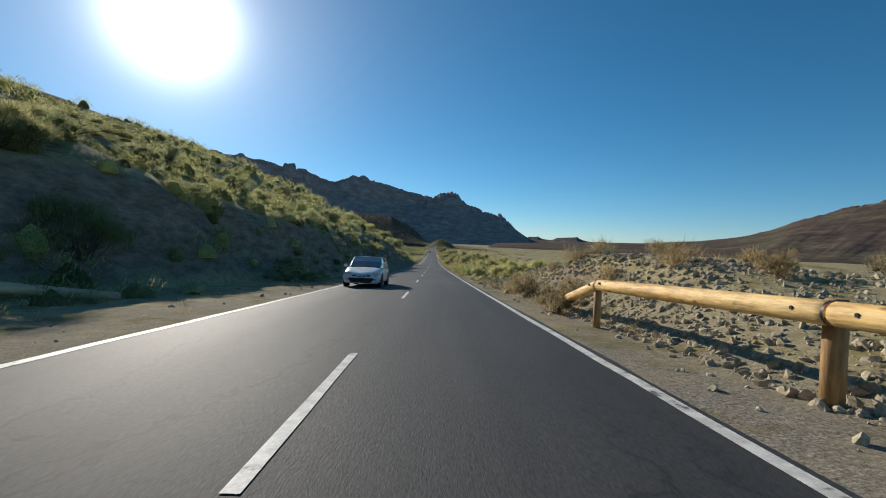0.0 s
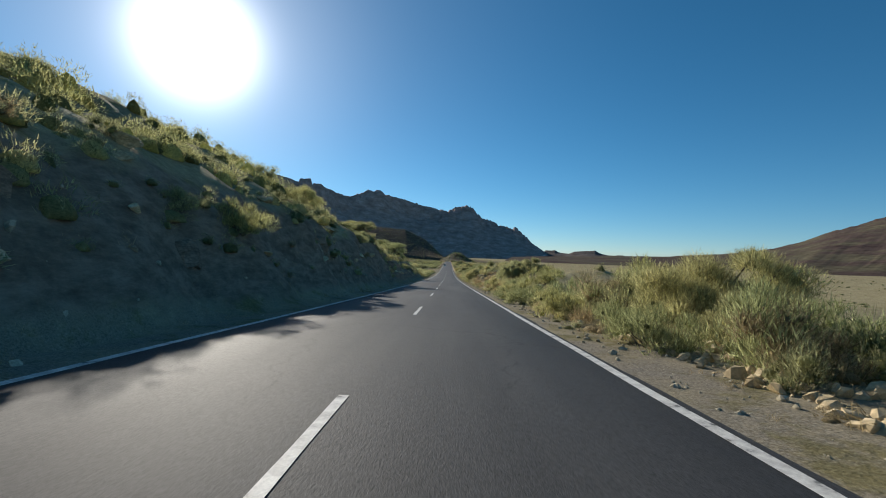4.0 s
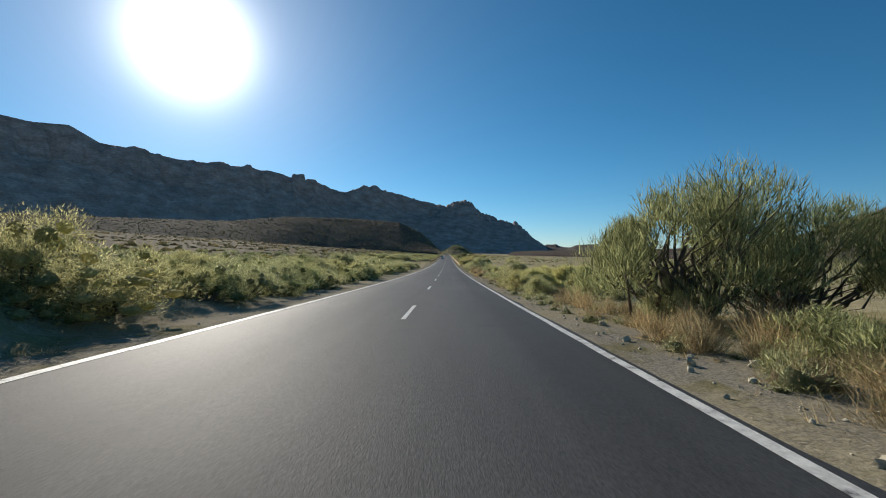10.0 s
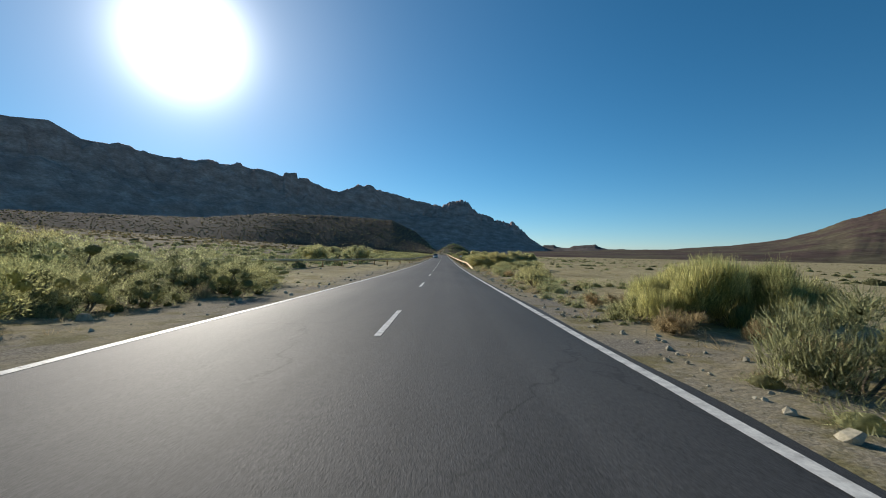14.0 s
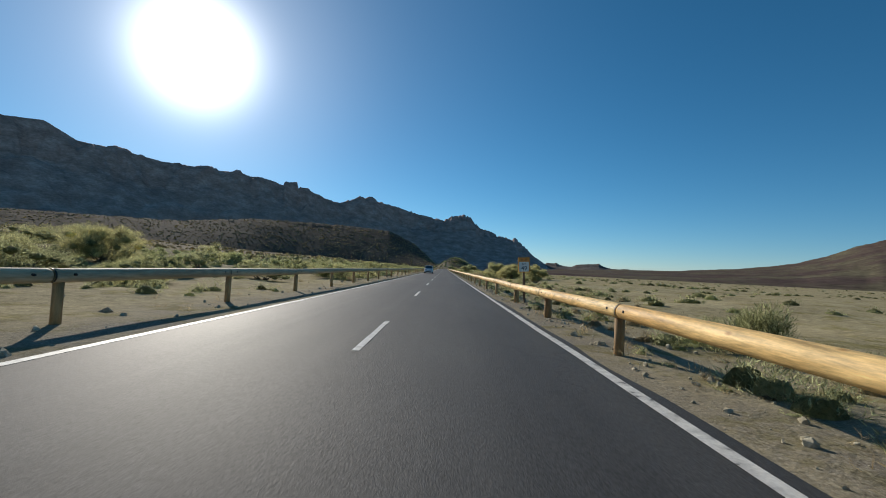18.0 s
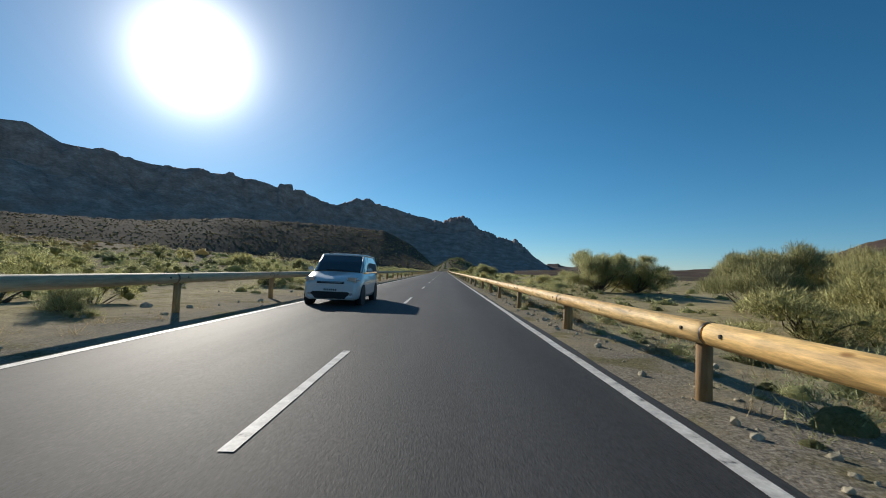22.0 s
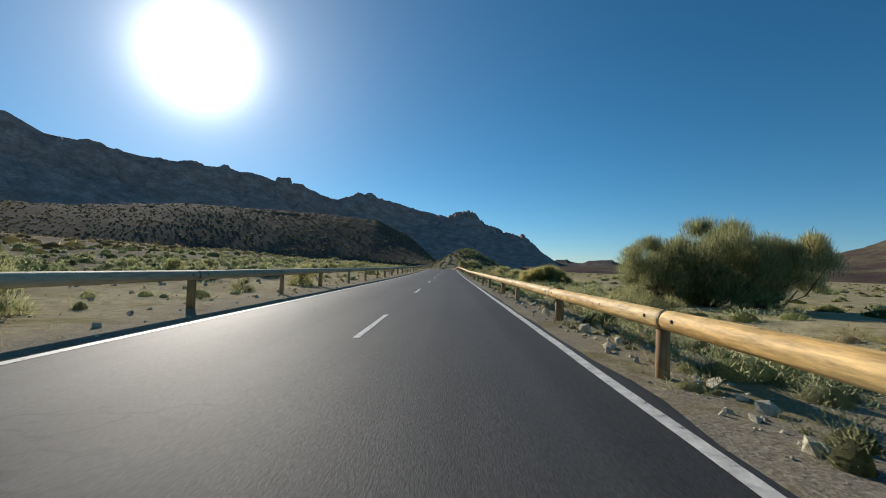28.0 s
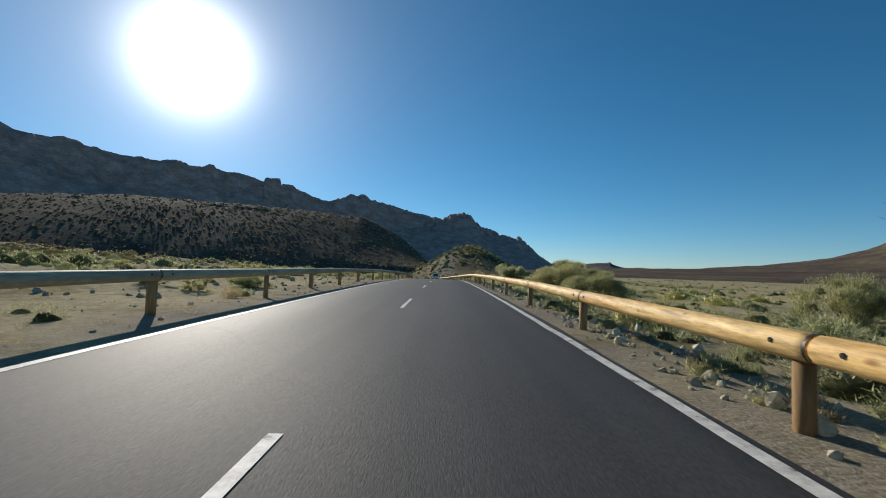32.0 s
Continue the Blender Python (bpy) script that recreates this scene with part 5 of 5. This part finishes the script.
dead_bush(7.8, 113.2, 1.1, 1)
dead_bush(8.8, 100.5, 1.5, 2)
dead_bush(8.9, 127.5, 1.7, 3)
dead_bush(11.5, 177, 1.6, 4)
dead_bush(8.2, 193, 1.0, 5)
dead_bush(6.5, 134.4, .8, 6)
dead_bush(8.6, 159.2, 1.3, 7)
dead_bush(9.6, 160.2, 1.5, 8)
dead_bush(7.2, 120.5, .9, 9)
dead_bush(10.6, 233.0, 1.5, 10)
dead_bush(12.6, 234.4, 1.4, 11)
dead_bush(9.4, 127.6, 1.2, 12)
dead_bush(7.3, 136.0, .6, 13)
dead_bush(7.4, 124.5, 1.3, 14)
dead_bush(8.6, 128.6, 1.2, 15)


# ---- vehicles ----
def gloss(name, col, rough=.3, metal=0.0, coat=0.6):
    return material(name, [(0.3, tuple(c * .93 for c in col)), (0.7, col)], 2.0, rough, metal, fine=14, fine_amt=.05, coat=coat, spec=.5)


M_WHITE = gloss("white_car_paint", (.82, .82, .80))
M_SILVER = gloss("silver_white_paint", (.76, .765, .76), .28, .05)
M_GLASS = gloss("dark_tinted_glass", (.03, .034, .038), .05, 0, 1.0)
M_TYRE = material("tyre_rubber", [(0.3, (.016, .016, .016)), (0.7, (.03, .03, .03))], 6, .85, fine=40, fine_amt=.2, bump=.3)
M_RIM = gloss("alloy_metal", (.55, .55, .56), .3, .9, 0)
M_PLASTIC = material("black_plastic", [(0.3, (.02, .02, .021)), (0.7, (.035, .035, .036))], 6, .6, fine=60, fine_amt=.15)
M_LAMP = gloss("clear_lamp_glass", (.55, .57, .6), .1, .4, 1.0)
M_TAIL = gloss("red_lamp_glass", (.35, .012, .012), .15, 0, 1.0)
M_PLATE = gloss("white_plate", (.75, .75, .72), .4)


def loft(rings, close=True):
    bm = bmesh.new()
    loops = [[bm.verts.new(p) for p in r] for r in rings]
    n = len(rings[0])
    for a, b in zip(loops, loops[1:]):
        for k in range(n):
            f = bm.faces.new((a[k], a[(k + 1) % n], b[(k + 1) % n], b[k]))
            f.smooth = True
    if close:
        bm.faces.new(loops[0][::-1])
        bm.faces.new(loops[-1])
    bmesh.ops.recalc_face_normals(bm, faces=bm.faces)
    return bm


def box(cx, cy, cz, sx, sy, sz, bev=.02):
    bm = bmesh.new()
    bmesh.ops.create_cube(bm, size=1.0, matrix=Matrix.Translation((cx, cy, cz)) @ Matrix.Diagonal((sx, sy, sz, 1)))
    bmesh.ops.bevel(bm, geom=bm.edges[:], offset=min(bev, sx * .45, sy * .45, sz * .45), segments=2, affect="EDGES")
    return bm


def half_ring(y, pts):
    return [(x, y, z) for x, z in pts] + [(-x, y, z) for x, z in pts[::-1]]


def wheel(parent, x, y, r, w=.2):
    ty = bmesh.new()
    prof = [(-w / 2, r * .66), (-w / 2, r * .93), (-w * .38, r), (w * .38, r), (w / 2, r * .93), (w / 2, r * .66)]
    rings = [[ty.verts.new((px, pr * math.cos(a * math.pi / 12), pr * math.sin(a * math.pi / 12))) for a in range(24)] for px, pr in prof]
    for a, b in zip(rings, rings[1:] + rings[:1]):
        for k in range(24):
            ty.faces.new((a[k], a[(k + 1) % 24], b[(k + 1) % 24], b[k])).smooth = True
    wh = new("wheel")
    wh.parent = parent
    wh.location = (x, y, r)
    part("tyre", ty, M_TYRE, wh)
    rim = bmesh.new()
    s = 1 if x > 0 else -1
    tube(rim, (-s * w * .2, 0, 0), (s * w * .36, 0, 0), r * .64, r * .6, 20)
    for k in range(5):
        a = k * 2 * math.pi / 5
        tube(rim, (s * w * .4, 0, 0), (s * w * .38, r * .6 * math.cos(a), r * .6 * math.sin(a)), r * .12, r * .09, 6)
    part("rim", rim, M_RIM, wh, "silver alloy rim")


def vehicle(name, label, paint, L, W, H, hood, belt, nose, wind0, wind1, tail1, tail0, wr, wb, clear=.19):
    """A car with its front towards +y: length, width, height, bonnet and belt heights, y of windscreen foot and top, of the rear window's top and foot, wheel radius and wheelbase."""
    car = new(name)
    tagged(car, label, "car")
    h = W / 2
    f, r = L / 2, -L / 2

    def sec(y, w, zb, zt, rnd_=.9):
        return half_ring(y, [(0, zb), (w * .82, zb), (w * .96, zb + .06), (w, zb + .2), (w, (zb + zt) / 2 + .05), (w * .975, zt - .12), (w * rnd_, zt - .02), (w * .6, zt), (0, zt + .015)])

    rings = [sec(r, h * .80, clear + .14, belt - .22), sec(r + .06, h * .9, clear + .08, belt - .06), sec(r + .25, h * .97, clear, belt), sec(r + .9, h, clear, belt), sec(0, h, clear, belt - .01), sec(wind0 - .1, h, clear, belt - .03),
             sec(wind0 + .12, h * .995, clear, hood + .02), sec(f - .5, h * .985, clear, nose + .08), sec(f - .22, h * .95, clear, nose + .02), sec(f - .07, h * .89, clear + .02, nose - .07), sec(f, h * .8, clear + .06, nose - .17)]
    body = part("body", loft(rings), paint, car)

    def gsec(y, w0, z0, w1, z1):
        return half_ring(y, [(0, z0 - .05), (w0, z0 - .05), (w0, z0), (w0 * .5 + w1 * .5, z0 * .45 + z1 * .55), (w1, z1 - .05), (w1 * .9, z1), (0, z1 + .012)])

    w0, w1 = h * .93, h * .80
    glass = part("glasshouse", loft([gsec(wind0, w0 * .96, belt - .02, w0 * .9, belt + .01), gsec((wind0 + wind1) / 2, w0, belt - .02, w1 * 1.06, (belt + H) / 2 + .02), gsec(wind1, w0, belt - .01, w1, H - .02), gsec(0, w0, belt, w1, H - .01), gsec(tail1, w0, belt, w1 * .98, H - .03), gsec(tail0, w0 * .95, belt, w0 * .82, belt + .06)]), M_GLASS, car, "dark tinted windows")
    glass.data.polygons.foreach_set("use_smooth", [False] * len(glass.data.polygons))
    roof = [half_ring(y, [(0, z - .03), (w, z - .05), (w + .015, z - .02), (w * .93, z + .012), (0, z + .03)]) for y, w, z in ((wind1 + .06, w1 * .98, H - .035), (wind1 - .15, w1 * 1.01, H - .005), (0, w1 * 1.02, H), (tail1 + .1, w1, H - .015), (tail1 - .1, w1 * .97, H - .05))]
    part("roof", loft(roof), paint, car)
    for s in (-1, 1):
        for (ya, xa, za), (yb, xb, zb), t in (((wind0 - .02, w0 * .93, belt), (wind1, w1, H - .03), .035), ((-.05, w0 + .004, belt), (-.08, w1 + .012, H - .04), .035), ((tail0 + .05, w0 * .95, belt), (tail1, w1 * .98, H - .05), .07)):
            p = bmesh.new()
            tube(p, (s * (xa - .02), ya, za - .02), (s * (xb - .03), yb, zb - .01), t * .85, t * .8, 8)
            part("pillar", p, paint, car)
        m = part("door_mirror", box(s * (h + .09), wind0 - .35, belt + .06, .2, .1, .14, .04), paint, car)
        part("headlight", box(s * h * .72, f - .2, nose - .07, .42, .4, .17, .07), M_LAMP, car, "clear glass headlight")
        part("tail_light", box(s * h * .84, r + .1, belt - .18, .16, .16, .3, .04), M_TAIL, car, "red tail light")
        part("door_handle", box(s * h * 1.0, .25 if L < 4.4 else .35, belt - .16, .03, .16, .03, .01), paint, car)
        for y in (wb / 2, -wb / 2):
            ar = bmesh.new()
            tube(ar, (s * (h - .16), y + .03, wr), (s * (h + .006), y + .03, wr), wr + .06, wr + .07, 22)
            part("wheel_arch", ar, M_PLASTIC, car, "black wheel arch")
            wheel(car, s * (h - .115), y + .03, wr)
    part("grille", box(0, f - .035, nose - .17, W * .5, .1, .1, .03), M_PLASTIC, car, "black grille")
    mouth = bmesh.new()
    wide, low, high = W * .25, clear + .05, clear + .27
    ring = [(-wide, low), (wide, low), (wide * 1.35, high - .05), (wide * 1.2, high), (-wide * 1.2, high), (-wide * 1.35, high - .05)]
    back, front = [mouth.verts.new((x, f - .16, z)) for x, z in ring], [mouth.verts.new((x, f + .012, z)) for x, z in ring]
    mouth.faces.new(front[::-1])
    for k in range(6):
        mouth.faces.new((back[k], back[(k + 1) % 6], front[(k + 1) % 6], front[k]))
    part("lower_grille", mouth, M_PLASTIC, car, "black air intake")
    for s in (-1, 1):
        part("fog_lamp_recess", box(s * h * .70, f - .07, clear + .2, .24, .14, .16, .05), M_PLASTIC, car, "black fog lamp recess")
        part("fog_lamp", box(s * h * .70, f - .0, clear + .2, .1, .02, .08, .02), M_LAMP, car, "clear fog lamp")
        wiper = bmesh.new()
        tube(wiper, (s * .1 - .25, wind0 + .06, belt + .015), (s * .1 + .3, wind0 - .04, belt + .07), .012, .009, 6)
        part("wiper", wiper, M_PLASTIC, car, "black wiper")
    plate = part("number_plate", box(0, f + .03, clear + .33, .5, .02, .11, .005), M_PLATE, car, "white number plate")
    for k in range(7):
        part("plate_mark", box(-.18 + k * .06, f + .043, clear + .33, .035, .006, .06, .002), M_PLASTIC, plate)
    part("rear_bumper", box(0, r - .01, clear + .22, W * .92, .16, .24, .06), paint, car)
    part("rear_plate", box(0, r - .1, clear + .25, .5, .02, .11, .005), M_PLATE, car, "white number plate")
    return car


def park(car, x, y, turn):
    slope = math.degrees(math.atan(float(road_z(y + 2) - road_z(y - 2)) / 4))
    car.matrix_basis = pose(x + float(road_x(y)), y, float(road_z(y)) + crown_z(x) - .004, slope, 0, 0) @ pose(0, 0, 0, 0, 0, turn)


hatch = vehicle("hatchback", "white five-door hatchback with headlights in the oncoming lane", M_WHITE, 4.36, 1.82, 1.48, .93, .96, .72, 1.2, .12, -1.35, -1.95, .32, 2.65)
park(hatch, -2.35, 43.4, 180)
mpv = vehicle("minivan", "white compact van with roof bars in the oncoming lane", M_SILVER, 4.0, 1.84, 1.70, 1.06, 1.10, .90, 1.12, .36, -1.75, -1.95, .31, 2.5)
for s in (-1, 1):
    rb = bmesh.new()
    tube(rb, (s * .58, .2, 1.79), (s * .58, -1.5, 1.79), .02, .02, 8)
    for yv in (.15, -1.45):
        tube(rb, (s * .58, yv, 1.70), (s * .58, yv, 1.79), .02, .02, 8)
    part("roof_bar", rb, M_PLASTIC, mpv, "black roof bar")
park(mpv, -2.2, 411.0, 180)
suv = vehicle("off_road_car", "white off-road car with a spare wheel on its tailgate", M_WHITE, 4.7, 1.88, 1.84, 1.12, 1.18, 1.0, 1.2, .6, -2.1, -2.28, .39, 2.79, .38)
sp = bmesh.new()
tube(sp, (0, -2.36, 1.0), (0, -2.58, 1.0), .38, .37, 24)
spare = part("spare_wheel", sp, M_TYRE, suv, "black spare wheel")
sc = bmesh.new()
tube(sc, (0, -2.57, 1.0), (0, -2.60, 1.0), .25, .24, 24)
part("wheel_cover", sc, M_WHITE, spare, "white spare wheel cover")
for s in (-1, 1):
    rb = bmesh.new()
    tube(rb, (s * .66, .4, 1.91), (s * .66, -1.9, 1.91), .025, .025, 8)
    for yv in (.35, -.75, -1.85):
        tube(rb, (s * .66, yv, 1.82), (s * .66, yv, 1.91), .025, .025, 8)
    part("roof_rail", rb, M_RIM, suv, "silver roof rail")
park(suv, 1.75, 752.0, 0)


# ---- kilometre sign ----
M_SIGNWHITE = gloss("sign_white", (.78, .78, .74), .45, 0, 0)
M_SIGNORANGE = gloss("sign_orange", (.80, .30, .035), .45, 0, 0)
M_INK = gloss("sign_black", (.02, .02, .02), .5, 0, 0)
M_SIGNWOOD = material("varnished_sign_wood", [(0.3, (.62, .25, .03)), (0.7, (.76, .35, .06))], 6, .5, fine=40, fine_amt=.2, stretch=(1, 1, .2), bump=.2)
M_SIGNPOST = material("brown_sign_post", [(0.3, (.15, .085, .05)), (0.7, (.23, .14, .085))], 5, .7, fine=40, fine_amt=.25, stretch=(1, 1, .15), bump=.3)
sign = new("kilometre_sign")
tagged(sign, "white and orange kilometre board with wooden rim on brown post", "road sign")
sx, sy = 4.87, 336.3
sign.matrix_basis = pose(sx, sy, float(land_z(sx, sy)) + .07, 0, -3.5, 4)
gz = float(road_z(sy)) - float(land_z(sx, sy))
part("post", box(0, .075, .72 + gz / 2, .09, .07, 1.72 + gz, .008), M_SIGNPOST, sign, "square brown wooden post")
panel = part("panel", box(0, 0, 1.57 + gz, .46, .05, .60, .012), M_SIGNWHITE, sign, "white sign panel")
for x0, z0, w0, h0 in ((-.245, 1.57, .032, .68), (.245, 1.57, .032, .68), (0, 1.895, .46, .032), (0, 1.245, .46, .032)):
    part("rim", box(x0, 0, z0 + gz, w0, .085, h0, .008), M_SIGNWOOD, sign, "orange-brown wooden rim")
part("header", box(0, -.024, 1.79 + gz, .455, .008, .17, .002), M_SIGNORANGE, panel, "orange band")


def lettering(text, size, z, mat, y=-.027):
    cu = bpy.data.curves.new("lettering", "FONT")
    cu.body, cu.size, cu.align_x, cu.align_y, cu.extrude = text, size, "CENTER", "CENTER", .001
    tmp = bpy.data.objects.new("lettering", cu)
    scene.collection.objects.link(tmp)
    me = bpy.data.meshes.new_from_object(tmp.evaluated_get(bpy.context.evaluated_depsgraph_get()))
    bpy.data.objects.remove(tmp)
    ob = link_mesh("lettering", me, mat, panel, "black lettering")
    ob.matrix_basis = pose(0, y, z, 90, 0, 0)


M_SIGNRED = gloss("sign_dark_brown", (.16, .05, .015), .5, 0, 0)
lettering("TF-21", .135, 1.785 + gz, M_SIGNRED, -.03)
lettering("km", .15, 1.625 + gz, M_INK)
lettering("49", .27, 1.41 + gz, M_INK)
